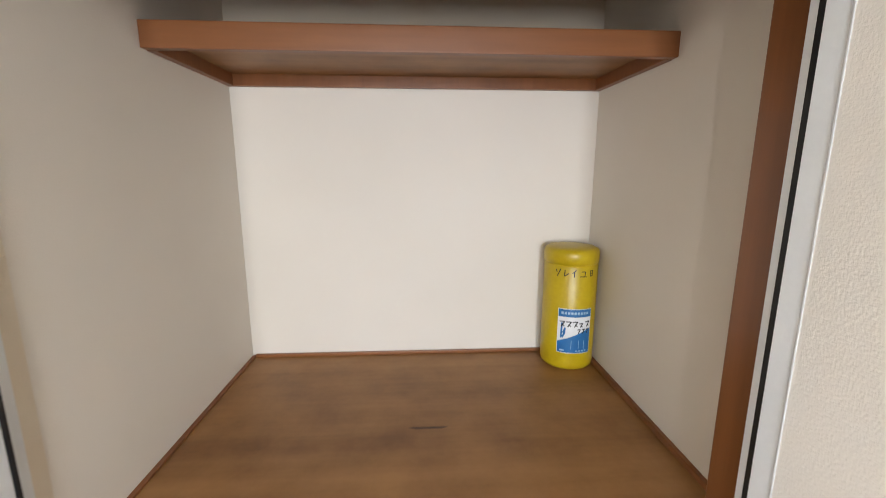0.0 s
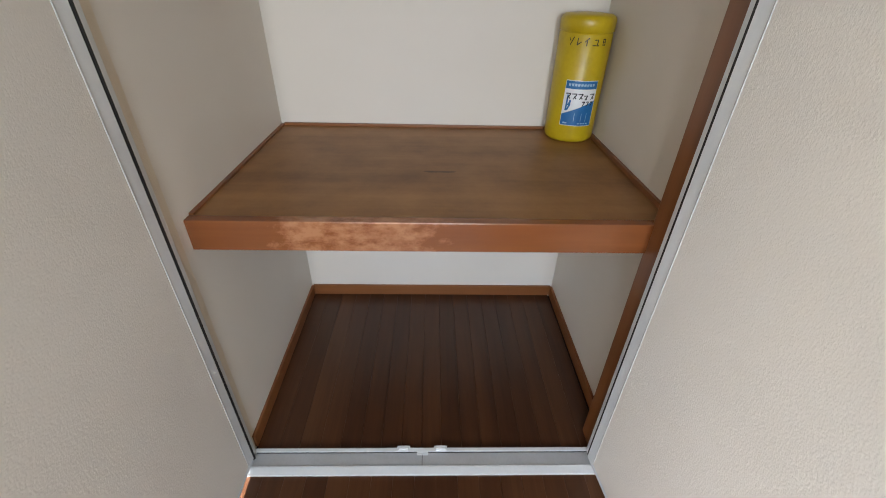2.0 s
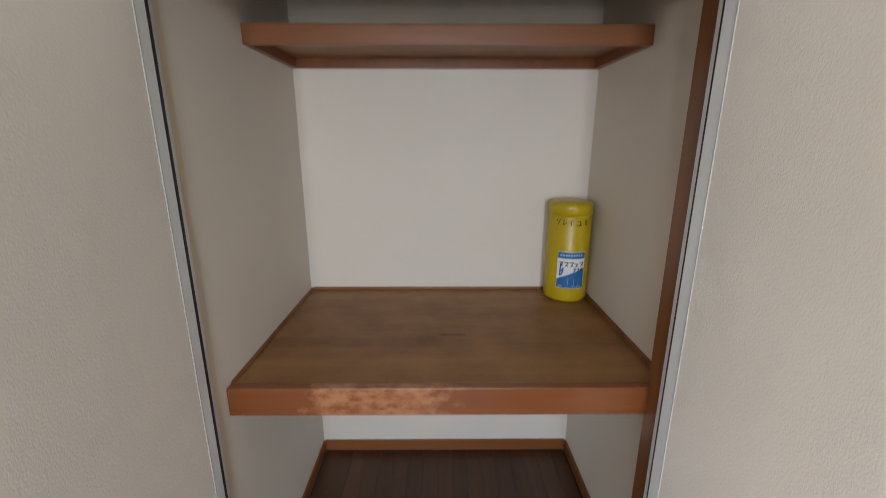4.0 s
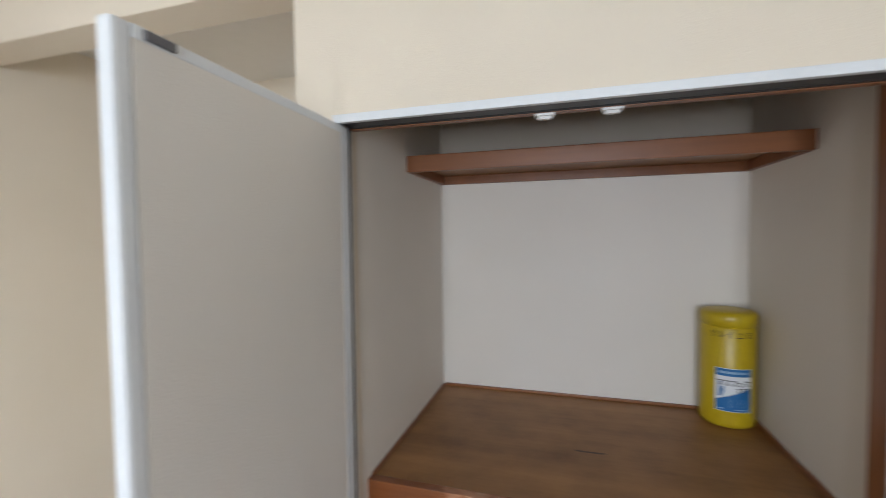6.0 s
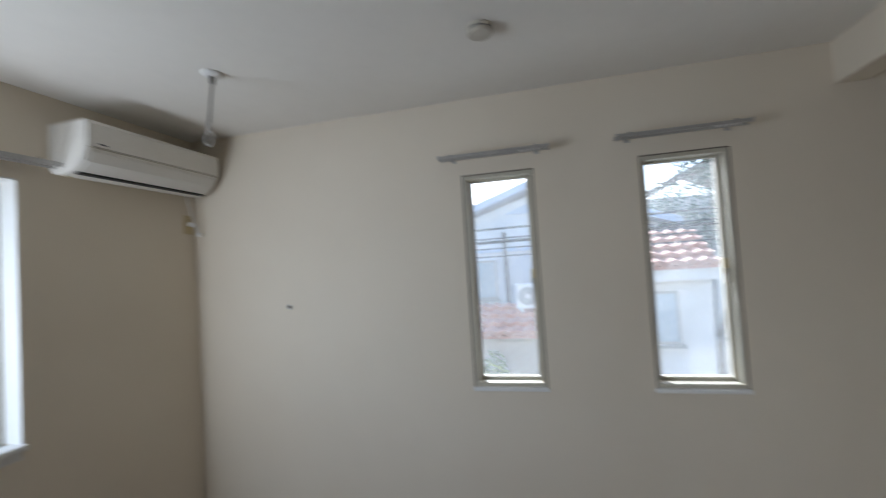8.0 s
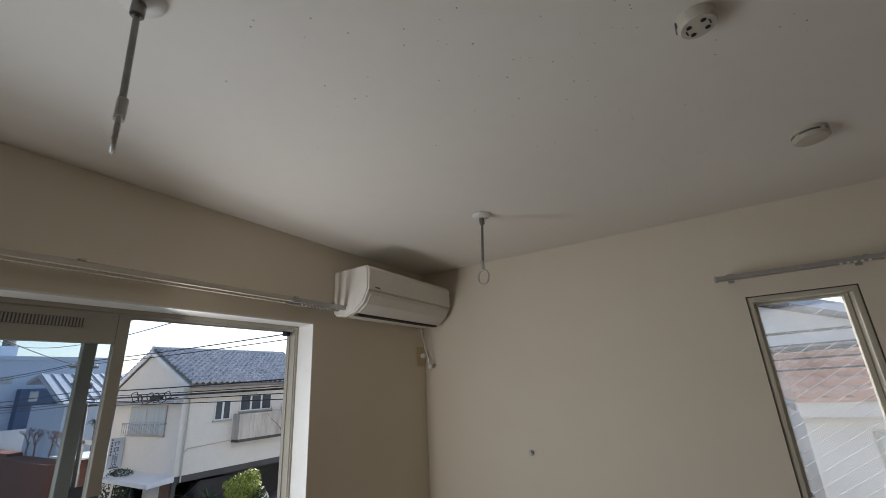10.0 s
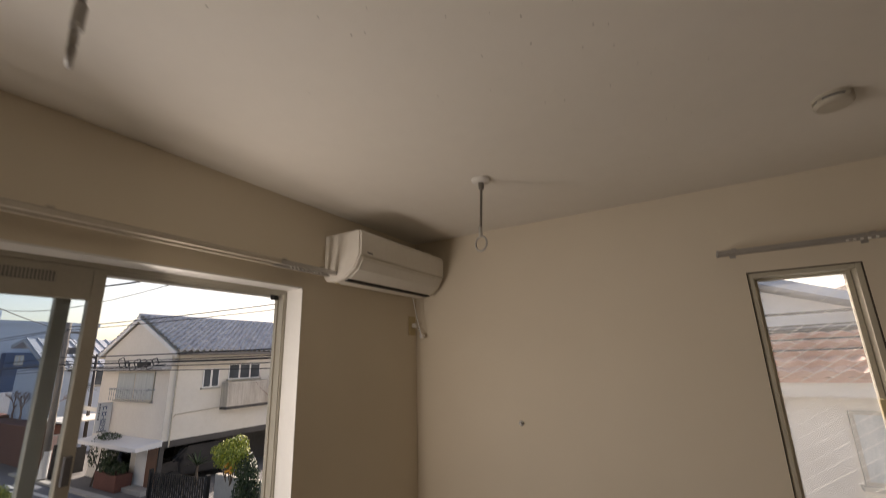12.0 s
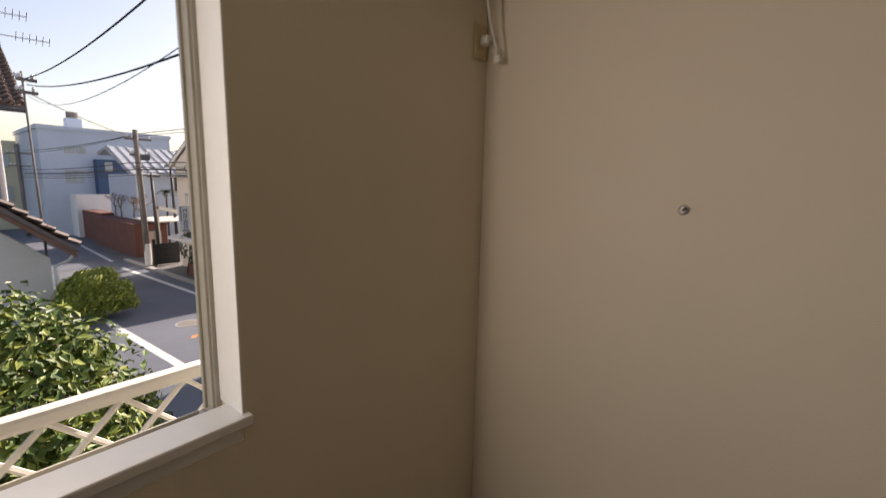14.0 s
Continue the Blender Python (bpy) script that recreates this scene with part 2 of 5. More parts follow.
M_WHITE_STEEL = surface("white_painted_steel", (0.74, 0.72, 0.66), (0.82, 0.80, 0.75), 5, 0.38, 60, 0.05)
# outside
M_ASPHALT = surface("asphalt", (0.098, 0.110, 0.132), (0.150, 0.166, 0.195), 0.35, 0.9, 55, 0.5, dist=0.01, fine=30)
M_SOIL = surface("ground_soil", (0.12, 0.118, 0.115), (0.175, 0.17, 0.165), 0.6, 0.95, 20, 0.4)
M_CONC = surface("concrete", (0.33, 0.32, 0.30), (0.43, 0.42, 0.39), 0.8, 0.9, 30, 0.3)
M_LINE = surface("white_road_paint", (0.62, 0.62, 0.60), (0.78, 0.78, 0.76), 3, 0.8, 60, 0.3)
M_ORANGE = surface("orange_road_paint", (0.52, 0.22, 0.08), (0.66, 0.31, 0.13), 3, 0.8, 60, 0.3)
M_CREAM = surface("cream_render", (0.70, 0.655, 0.58), (0.78, 0.74, 0.67), 0.5, 0.9, 45, 0.3)
M_CREAM2 = surface("stained_render", (0.52, 0.46, 0.37), (0.60, 0.54, 0.44), 0.7, 0.9, 45, 0.3)
M_STAINED = surface("streaked_balcony_panel", (0.40, 0.35, 0.29), (0.66, 0.61, 0.54), 2.2, 0.85, 40, 0.2, stretch=(2.5, 2.5, 0.35))
M_WHITEWALL = surface("white_render", (0.72, 0.71, 0.69), (0.80, 0.79, 0.77), 0.6, 0.85, 40, 0.2)
M_GREYBLUE = surface("pale_blue_grey_render", (0.50, 0.56, 0.65), (0.57, 0.63, 0.71), 0.3, 0.85, 20, 0.2)
M_NAVY = surface("navy_panel", (0.038, 0.078, 0.155), (0.05, 0.10, 0.19), 0.6, 0.6)
M_KAWARA = surface("grey_roof_tile", (0.30, 0.305, 0.32), (0.50, 0.505, 0.52), 2.5, 0.2, 30, 0.15, spec=0.8)
M_BROWNROOF = surface("brown_roof_tile", (0.14, 0.10, 0.085), (0.20, 0.15, 0.125), 2.5, 0.6, 30, 0.2)
M_ORANGE_TILE = surface("terracotta_tile", (0.52, 0.28, 0.20), (0.62, 0.36, 0.27), 2.2, 0.7, 30, 0.25)
M_METALROOF = surface("pale_metal_roof", (0.36, 0.38, 0.41), (0.44, 0.46, 0.49), 0.8, 0.45, metal=0.2)
M_BRICK = surface("red_brown_block", (0.14, 0.056, 0.042), (0.19, 0.08, 0.06), 1.5, 0.85, 40, 0.3)
# render coloured near black, with the shade under the upper storey put in
M_SHADEWALL = surface("shaded_render", (0.07, 0.066, 0.06), (0.11, 0.10, 0.095), 0.8, 0.9)
M_BLACKIRON = surface("black_iron", (0.015, 0.015, 0.016), (0.03, 0.03, 0.032), 6, 0.5, metal=0.3)
M_BROWNDOOR = surface("brown_door", (0.16, 0.075, 0.045), (0.21, 0.105, 0.065), 3, 0.5)
M_POLE = surface("weathered_pole", (0.17, 0.15, 0.135), (0.25, 0.225, 0.20), 1.5, 0.85, 30, 0.2)
M_STEELPOLE = surface("dark_brown_steel", (0.035, 0.03, 0.027), (0.06, 0.052, 0.047), 2, 0.6)
M_CABLE = surface("black_cable", (0.012, 0.012, 0.013), (0.025, 0.025, 0.027), 4, 0.7)
M_SHUTTER = surface("curtained_pane", (0.38, 0.43, 0.44), (0.52, 0.56, 0.56), 2.5, 0.2, stretch=(1, 3, 0.3))
M_DARKPANE = surface("dark_window_pane", (0.04, 0.05, 0.06), (0.09, 0.105, 0.12), 2.0, 0.12)
M_PINK = surface("pink_board", (0.55, 0.37, 0.33), (0.62, 0.43, 0.39), 2, 0.7)
M_FLOWER = surface("orange_fruit", (0.80, 0.30, 0.03), (0.85, 0.40, 0.06), 20, 0.5)
M_BARK = surface("bark", (0.10, 0.075, 0.055), (0.16, 0.125, 0.095), 6, 0.9, 30, 0.5)
M_BARKP = surface("reddish_bark", (0.24, 0.16, 0.135), (0.32, 0.22, 0.19), 6, 0.9)
M_CARPAINT = surface("black_car_paint", (0.012, 0.013, 0.016), (0.02, 0.021, 0.025), 3, 0.18)
M_YELLOWB = surface("pale_yellow_render", (0.58, 0.54, 0.38), (0.65, 0.61, 0.45), 0.5, 0.9)


def leafy(name, dark, mid, light):
    m, nt, b = nodes_of(name)
    g = nt.nodes.new("ShaderNodeNewGeometry")
    nt.links.new(ramp(nt, g.outputs["Random Per Island"], [(0.0, dark), (0.5, mid), (1.0, light)]), b.inputs["Base Color"])
    b.inputs["Roughness"].default_value = 0.5
    b.inputs["Transmission Weight"].default_value = 0.0
    return m


M_LEAF = leafy("glossy_leaf", (0.045, 0.095, 0.018), (0.12, 0.19, 0.030), (0.29, 0.32, 0.05))
M_LEAF_Y = leafy("yellow_green_leaf", (0.11, 0.16, 0.022), (0.25, 0.30, 0.038), (0.46, 0.46, 0.06))
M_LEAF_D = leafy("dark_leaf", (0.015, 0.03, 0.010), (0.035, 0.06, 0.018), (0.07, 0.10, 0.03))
M_LEAF_G = leafy("grey_green_leaf", (0.05, 0.08, 0.05), (0.09, 0.13, 0.08), (0.15, 0.19, 0.12))


# ---- builders ----
def world_of(ob):
    m = ob.matrix_basis.copy()
    if ob.parent:
        m = world_of(ob.parent) @ ob.matrix_parent_inverse @ m
    return m


def part(name, bm, material, parent=None, label="", smooth=False):
    """One mesh object in world coordinates, under a thing or a part."""
    me = bpy.data.meshes.new(name)
    if smooth:
        for f in bm.faces:
            f.smooth = True
    bm.to_mesh(me)
    bm.free()
    me.materials.append(material)
    ob = new(name, me)
    if parent:
        ob.parent = parent
        ob.matrix_parent_inverse = world_of(parent).inverted()
    return tagged(ob, label)


def thing(name, at, label, category, group="", kind=""):
    e = new(name)
    e.empty_display_size = 0.1
    e.matrix_basis = Matrix.Translation(at)
    return tagged(e, label, category, group, kind)


def box(bm, x0, x1, y0, y1, z0, z1, bevel=0.0):
    r = bmesh.ops.create_cube(bm, size=1.0)
    vs = r["verts"]
    sx, sy, sz = x1 - x0, y1 - y0, z1 - z0
    for v in vs:
        v.co = Vector((x0 + (v.co.x + 0.5) * sx, y0 + (v.co.y + 0.5) * sy, z0 + (v.co.z + 0.5) * sz))
    if bevel:
        es = list({e for v in vs for e in v.link_edges})
        bmesh.ops.bevel(bm, geom=es, offset=bevel, segments=2, affect="EDGES", profile=0.6)
    return vs


def boxm(x0, x1, y0, y1, z0, z1, bevel=0.0):
    bm = bmesh.new()
    box(bm, x0, x1, y0, y1, z0, z1, bevel)
    return bm


def lathe(profile, segs=32, at=(0, 0, 0), m=None):
    """A body turned about z from (radius, height) pairs."""
    bm = bmesh.new()
    rings = []
    for r, z in profile:
        if r < 1e-6:
            rings.append([bm.verts.new((0, 0, z))])
        else:
            rings.append([bm.verts.new((r * math.cos(2 * math.pi * i / segs), r * math.sin(2 * math.pi * i / segs), z)) for i in range(segs)])
    for a, b in zip(rings, rings[1:]):
        for i in range(segs):
            j = (i + 1) % segs
            if len(a) == 1 and len(b) == 1:
                continue
            if len(a) == 1:
                bm.faces.new((a[0], b[j], b[i]))
            elif len(b) == 1:
                bm.faces.new((a[i], a[j], b[0]))
            else:
                bm.faces.new((a[i], a[j], b[j], b[i]))
    bmesh.ops.transform(bm, matrix=Matrix.Translation(at) @ (m or Matrix()), verts=bm.verts)
    bmesh.ops.recalc_face_normals(bm, faces=bm.faces)
    return bm


def tube(points, radius, segs=8, bm=None, taper=None):
    """A round bar along a line of points."""
    bm = bm or bmesh.new()
    pts = [Vector(p) for p in points]
    rings = []
    for i, p in enumerate(pts):
        d = (pts[min(i + 1, len(pts) - 1)] - pts[max(i - 1, 0)]).normalized()
        u = d.cross(Vector((0, 0, 1)) if abs(d.z) < 0.9 else Vector((1, 0, 0))).normalized()
        w = d.cross(u)
        r = radius if taper is None else radius + (taper - radius) * i / max(1, len(pts) - 1)
        rings.append([bm.verts.new(p + u * (r * math.cos(2 * math.pi * k / segs)) + w * (r * math.sin(2 * math.pi * k / segs))) for k in range(segs)])
    for a, b in zip(rings, rings[1:]):
        for k in range(segs):
            bm.faces.new((a[k], a[(k + 1) % segs], b[(k + 1) % segs], b[k]))
    bm.faces.new(rings[0][::-1])
    bm.faces.new(rings[-1])
    return bm


def prism(profile, axis, lo, hi, bm=None):
    """A flat outline pushed along an axis; the outline is given in the two other axes, in order."""
    bm = bm or bmesh.new()
    def at(p, d):
        return {"x": (d, p[0], p[1]), "y": (p[0], d, p[1]), "z": (p[0], p[1], d)}[axis]
    a = [bm.verts.new(at(p, lo)) for p in profile]
    b = [bm.verts.new(at(p, hi)) for p in profile]
    n = len(profile)
    for i in range(n):
        bm.faces.new((a[i], a[(i + 1) % n], b[(i + 1) % n], b[i]))
    bm.faces.new(a[::-1])
    bm.faces.new(b)
    bmesh.ops.recalc_face_normals(bm, faces=bm.faces)
    return bm


def wall_with_holes(axis, lo, hi, us, vs, holes):
    """A wall slab with thickness lo..hi along an axis, cut by rectangular openings (u0, u1, v0, v1)."""
    bm = bmesh.new()
    seen = {}
    ucut = sorted({*us, *(h[0] for h in holes), *(h[1] for h in holes)})
    vcut = sorted({*vs, *(h[2] for h in holes), *(h[3] for h in holes)})
    for u0, u1 in zip(ucut, ucut[1:]):
        for v0, v1 in zip(vcut, vcut[1:]):
            if any(h[0] <= u0 and u1 <= h[1] and h[2] <= v0 and v1 <= h[3] for h in holes):
                continue
            if axis == "x":
                box(bm, lo, hi, u0, u1, v0, v1)
            else:
                box(bm, u0, u1, lo, hi, v0, v1)
    # join the blocks into one solid: no faces where they meet
    for f in bm.faces:
        seen.setdefault(tuple(round(c, 4) for c in f.calc_center_median()), []).append(f)
    bmesh.ops.delete(bm, geom=[f for fs_ in seen.values() if len(fs_) > 1 for f in fs_], context="FACES")
    bmesh.ops.remove_doubles(bm, verts=bm.verts, dist=1e-5)
    return bm


def structure(name, bm, material, label, category):
    return tagged(part(name, bm, material), label, category, "", "structure")


def lettering(name, text, size, m, material, parent, thick=0.0006):
    """Raised letters in the built-in font, as a mesh; m lays their xy plane."""
    cu = bpy.data.curves.new(name, "FONT")
    cu.body, cu.size, cu.extrude, cu.align_x, cu.align_y = text, size, thick, "CENTER", "CENTER"
    tmp = bpy.data.objects.new(name + "_tmp", cu)
    me = bpy.data.meshes.new_from_object(tmp)
    bpy.data.objects.remove(tmp)
    bm = bmesh.new()
    bm.from_mesh(me)
    bpy.data.meshes.remove(me)
    bmesh.ops.transform(bm, matrix=m, verts=bm.verts)
    return part(name, bm, material, parent)


# ---- room shell ----
H = 2.587
XW, XE, YS, YN = -1.61, 2.45, -3.56, 0.0
W1 = (-1.758, -1.368, 1.0, 2.163)
W2 = (-0.847, -0.443, 1.0, 2.163)
SW = (-0.66, 1.17, 1.02, 2.172)
structure("wall_west", wall_with_holes("x", XW - 0.16, XW, (YS - 0.16, 1.24), (-0.2, H + 0.1), [W1, W2]), M_WALL, "off-white textured wallpaper wall with two slim windows", "wall")
structure("wall_south", wall_with_holes("y", YS - 0.16, YS, (XW, XE), (-0.2, H + 0.1), [(SW[0], SW[1], SW[2] - 0.06, SW[3])]), M_WALL, "off-white textured wallpaper wall around a wide sliding window", "wall")
structure("wall_east", boxm(XE, XE + 0.12, YS - 0.16, 1.24, -0.2, H + 0.1), M_WALL, "plain off-white wallpaper wall", "wall")
structure("wall_closet_front", wall_with_holes("y", 0.003, 0.12, (-0.115, XE), (-0.2, H + 0.1), [(0.0, 1.262, -0.2, 2.012)]), M_WALL, "off-white wallpaper wall above and beside the closet", "wall")
structure("wall_closet_west", boxm(-0.115, 0.0, 0.12, 1.12, -0.2, H + 0.1), M_CLOSET, "off-white wallpaper partition between closet and alcove", "wall")
structure("wall_closet_east", boxm(1.318, 1.43, 0.12, 1.12, -0.2, H + 0.1), M_CLOSET, "off-white wallpaper closet side wall", "wall")
structure("wall_closet_back", boxm(0.0, 1.318, 1.003, 1.12, -0.2, H + 0.1), M_CLOSET, "white wallpaper back wall of the closet", "wall")
structure("wall_alcove_back", boxm(XW, -0.115, 1.003, 1.12, -0.2, H + 0.1), M_WALL, "off-white wallpaper back wall of the alcove", "wall")
structure("ceiling", boxm(XW - 0.16, XE + 0.12, YS - 0.16, 0.003, H, H + 0.1), M_CEIL, "flat off-white papered ceiling", "ceiling")
structure("ceiling_alcove", boxm(XW, -0.115, 0.135, 1.003, H - 0.02, H + 0.1), M_CEIL, "flat off-white papered alcove ceiling", "ceiling")
# plywood brown stands in for the shade above the upper shelf
structure("ceiling_closet", boxm(0.0, 1.318, 0.12, 1.003, 2.42, H + 0.1), M_PLY, "closet ceiling in plywood brown, a dark tone put in for shade", "ceiling")
# unseen wall and slab, added to keep stray light out around the closet
structure("light_block_wall", boxm(1.43, XE, 1.003, 1.12, -0.2, H + 0.1), M_WALL, "unseen wall added behind the closet side against light leaks", "wall")
structure("light_block_slab", boxm(XW - 0.16, XE + 0.12, 0.004, 1.24, H + 0.104, H + 0.2), M_CONC, "unseen slab added over the closet and alcove against light leaks", "slab")
structure("beam", boxm(XW, -0.115, 0.003, 0.135, 2.39, H + 0.02), M_WALL, "off-white papered beam across the alcove opening", "beam")

# skirting
def skirting(name, bm, label):
    return structure(name, bm, M_SKIRT, label, "baseboard")
skirting("baseboard_west", boxm(XW, XW + 0.009, YS, 1.003, 0.0, 0.06, 0.002), "brown wooden baseboard along the window wall")
skirting("baseboard_south", boxm(XW + 0.009, XE, YS, YS + 0.009, 0.0, 0.06, 0.002), "brown wooden baseboard under the wide window")
skirting("baseboard_closet_back", boxm(0.009, 1.309, 0.992, 1.003, 0.0, 0.062, 0.002), "varnished brown baseboard at the closet back")
skirting("baseboard_closet_west", boxm(0.0, 0.011, 0.10, 0.992, 0.0, 0.062, 0.002), "varnished brown baseboard on the closet side")
skirting("baseboard_closet_east", boxm(1.307, 1.318, 0.165, 0.992, 0.0, 0.062, 0.002), "varnished brown baseboard on the closet side")
skirting("baseboard_front_east", boxm(1.43, XE, -0.006, 0.003, 0.0, 0.06, 0.002), "brown wooden baseboard beside the closet")

# ---- closet frame ----
fr = thing("closet_frame", (0.625, 0.04, 0), "white aluminium door frame lining the closet opening", "door frame", kind="structure")
part("jamb", boxm(0.0, 0.004, -0.004, 0.046, 0.0, 2.012), M_FRAME, fr)
part("jamb", boxm(1.257, 1.262, -0.004, 0.046, 0.0, 2.012), M_FRAME, fr)
part("seal", boxm(0.0, 0.0205, 0.0445, 0.051, 0.0, 1.994), M_SEAL, fr, "black rubber seal")
part("seal", boxm(1.236, 1.262, 0.046, 0.062, 0.0, 1.994), M_SEAL, fr, "black rubber seal")
part("inner_jamb", boxm(0.0, 0.012, 0.058, 0.078, 0.0, 1.994, 0.002), M_FRAME, fr)
part("inner_jamb", boxm(1.236, 1.262, 0.062, 0.078, 0.0, 1.994, 0.002), M_FRAME, fr)
part("header", boxm(0.0, 1.252, -0.006, 0.010, 1.994, 2.016, 0.002), M_FRAME, fr)
part("header_track", boxm(0.018, 1.235, 0.010, 0.058, 1.9955, 2.012), M_HEADTRACK, fr, "dark grey underside of the header")
part("header_seal", boxm(0.018, 1.235, 0.058, 0.07, 1.994, 2.01), M_SEAL, fr, "black rubber seal")
part("wood_header", boxm(0.0, 1.25, 0.07, 0.092, 1.992, 2.012, 0.002), M_SKIRT, fr, "varnished brown wooden header")
bm = prism([(-0.012, 0.0), (-0.012, 0.008), (0.012, 0.012), (0.018, 0.012), (0.018, 0.008), (0.068, 0.006), (0.071, 0.013), (0.084, 0.013), (0.088, 0.0)], "x", 0.0, 1.252)
part("sill", bm, M_FRAME, fr, "white aluminium sill with a grey track")
part("sill_track", boxm(0.018, 1.235, 0.02, 0.066, 0.006, 0.0095), M_TRACK, fr)
part("sill_groove", boxm(0.018, 1.235, 0.0665, 0.0705, 0.005, 0.0105), M_SEAL, fr)
part("sill_joint", boxm(0.6215, 0.6235, 0.02, 0.066, 0.0096, 0.0102), M_SEAL, fr)
part("strike", boxm(0.603, 0.643, 0.058, 0.073, 0.007, 0.012, 0.001), M_FRAME, fr)
for cx in (0.553, 0.690):
    b2 = boxm(cx - 0.024, cx + 0.024, 0.070, 0.090, 0.012, 0.017, 0.001)
    box(b2, cx - 0.017, cx + 0.017, 0.073, 0.086, 0.017, 0.026, 0.002)
    part("catch", b2, M_FRAME, fr)
for cx in (0.545, 0.700):
    b2 = boxm(cx - 0.024, cx + 0.024, 0.068, 0.090, 1.986, 1.992, 0.001)
    box(b2, cx - 0.017, cx + 0.017, 0.072, 0.087, 1.978, 1.986, 0.002)
    part("catch", b2, M_WHITE_PL, fr)
post = structure("closet_post", boxm(1.25, 1.318, 0.079, 0.165, 0.0, 2.42, 0.003), M_POST, "varnished red-brown wooden post at the closet opening", "post")


# ---- closet doors: two hinged leaves, standing open ----
def door_leaf(label):
    """Built closed along -y from its hinge at the origin; inner face towards +x."""
    d = thing("closet_door", (0, 0, 0), label, "door", "closet doors")
    W, T, Z0, Z1 = 0.634, 0.027, 0.022, 1.991
    part("panel", boxm(-T + 0.0004, -0.0004, -W + 0.03, -0.037, Z0 + 0.02, Z1 - 0.02), M_LEAF_PANEL, d, "beige embossed sheet panel")
    b = bmesh.new()
    box(b, -T, 0.0, -W, -W + 0.03, Z0, Z1, 0.007)
    part("outer_stile", b, M_FRAME, d, "rounded white outer stile")
    part("hinge_stile", boxm(-T, 0.0, -0.037, 0.0, Z0, Z1, 0.0006), M_FRAME, d)
    part("bead", boxm(-0.002, 0.0014, -0.0405, -0.0365, Z0 + 0.02, Z1 - 0.02, 0.001), M_BEAD, d, "thin raised pale bead")
    part("top_rail", boxm(-T, 0.0, -W + 0.03, -0.037, Z1 - 0.02, Z1, 0.002), M_FRAME, d)
    part("bottom_rail", boxm(-T, 0.0, -W + 0.03, -0.037, Z0, Z0 + 0.02, 0.002), M_FRAME, d)
    b = boxm(-0.002, 0.005, -W + 0.045, -W + 0.095, Z1 - 0.017, Z1 - 0.003, 0.002)
    part("roller_catch", b, M_DARKGREY, d, "dark grey roller catch")
    b = boxm(-0.002, 0.005, -W + 0.045, -W + 0.095, Z0 + 0.003, Z0 + 0.017, 0.002)
    part("roller_catch", b, M_DARKGREY, d, "dark grey roller catch")
    for z in (0.25, 1.0, 1.75):
        part("hinge", lathe([(0, 0), (0.006, 0), (0.006, 0.06), (0, 0.06)], 12, (-0.022, -0.004, z)), M_FRAME, d)
    return d


leaf_w = door_leaf("open beige-panelled closet door with white aluminium edges")
leaf_w.matrix_basis = pose(0.019, 0.042, 0, 0, 0, 1.3)
leaf_e = door_leaf("open beige-panelled closet door with white aluminium edges")
leaf_e.matrix_basis = pose(1.2275, 0.042, 0, 0, 0, 6) @ Matrix.Diagonal((-1, 1, 1, 1))

# ---- closet shelves ----
ms = thing("middle_shelf", (0.66, 0.58, 0.85), "varnished plywood closet shelf, front edge worn and painted with pale glare", "shelf", kind="structure")
part("shelf_board", boxm(0.0, 1.318, 0.185, 1.003, 0.905, 0.932), M_PLY, ms, "light brown plywood board")
part("fascia", boxm(0.0, 1.318, 0.155, 0.185, 0.842, 0.934, 0.003), M_FASCIA, ms, "red-brown varnished front edge")
part("edge_strip", boxm(0.014, 1.304, 0.992, 1.003, 0.932, 0.944, 0.002), M_SKIRT, ms)
part("edge_strip", boxm(0.0, 0.014, 0.187, 1.003, 0.932, 0.939, 0.002), M_SKIRT, ms)
part("edge_strip", boxm(1.304, 1.318, 0.187, 1.003, 0.932, 0.949, 0.002), M_SKIRT, ms)
part("underside_rail", boxm(0.0, 1.318, 0.95, 1.003, 0.845, 0.905, 0.003), M_SKIRT, ms)
rng = random.Random(4)
# knot on the shelf
b = bmesh.new()
vs = [b.verts.new((0.675 + 0.052 * math.cos(a) * (1 + 0.2 * math.sin(3 * a)), 0.505 + 0.008 * math.sin(a) * (1 + 0.4 * math.cos(2 * a)), 0.9324)) for a in [k * math.pi / 8 for k in range(16)]]
b.faces.new(vs)
part("knot", b, M_KNOT, ms, "dark knot in the plywood")

us = thing("upper_shelf", (0.66, 0.77, 1.935), "varnished brown upper closet shelf on wall ledgers", "shelf", kind="structure")
part("fascia", boxm(0.0, 1.318, 0.530, 0.556, 1.937, 2.0, 0.003), M_SKIRT, us, "orange-brown varnished front edge")
part("shelf_board", boxm(0.0, 1.318, 0.556, 1.003, 1.976, 1.984), M_PLY, us, "light brown plywood board")
part("ledger", boxm(0.0, 0.022, 0.556, 1.003, 1.936, 1.976, 0.002), M_POST, us)
part("ledger", boxm(1.296, 1.318, 0.556, 1.003, 1.936, 1.976, 0.002), M_POST, us)
part("ledger", boxm(0.022, 1.296, 0.981, 1.003, 1.936, 1.976, 0.002), M_POST, us)

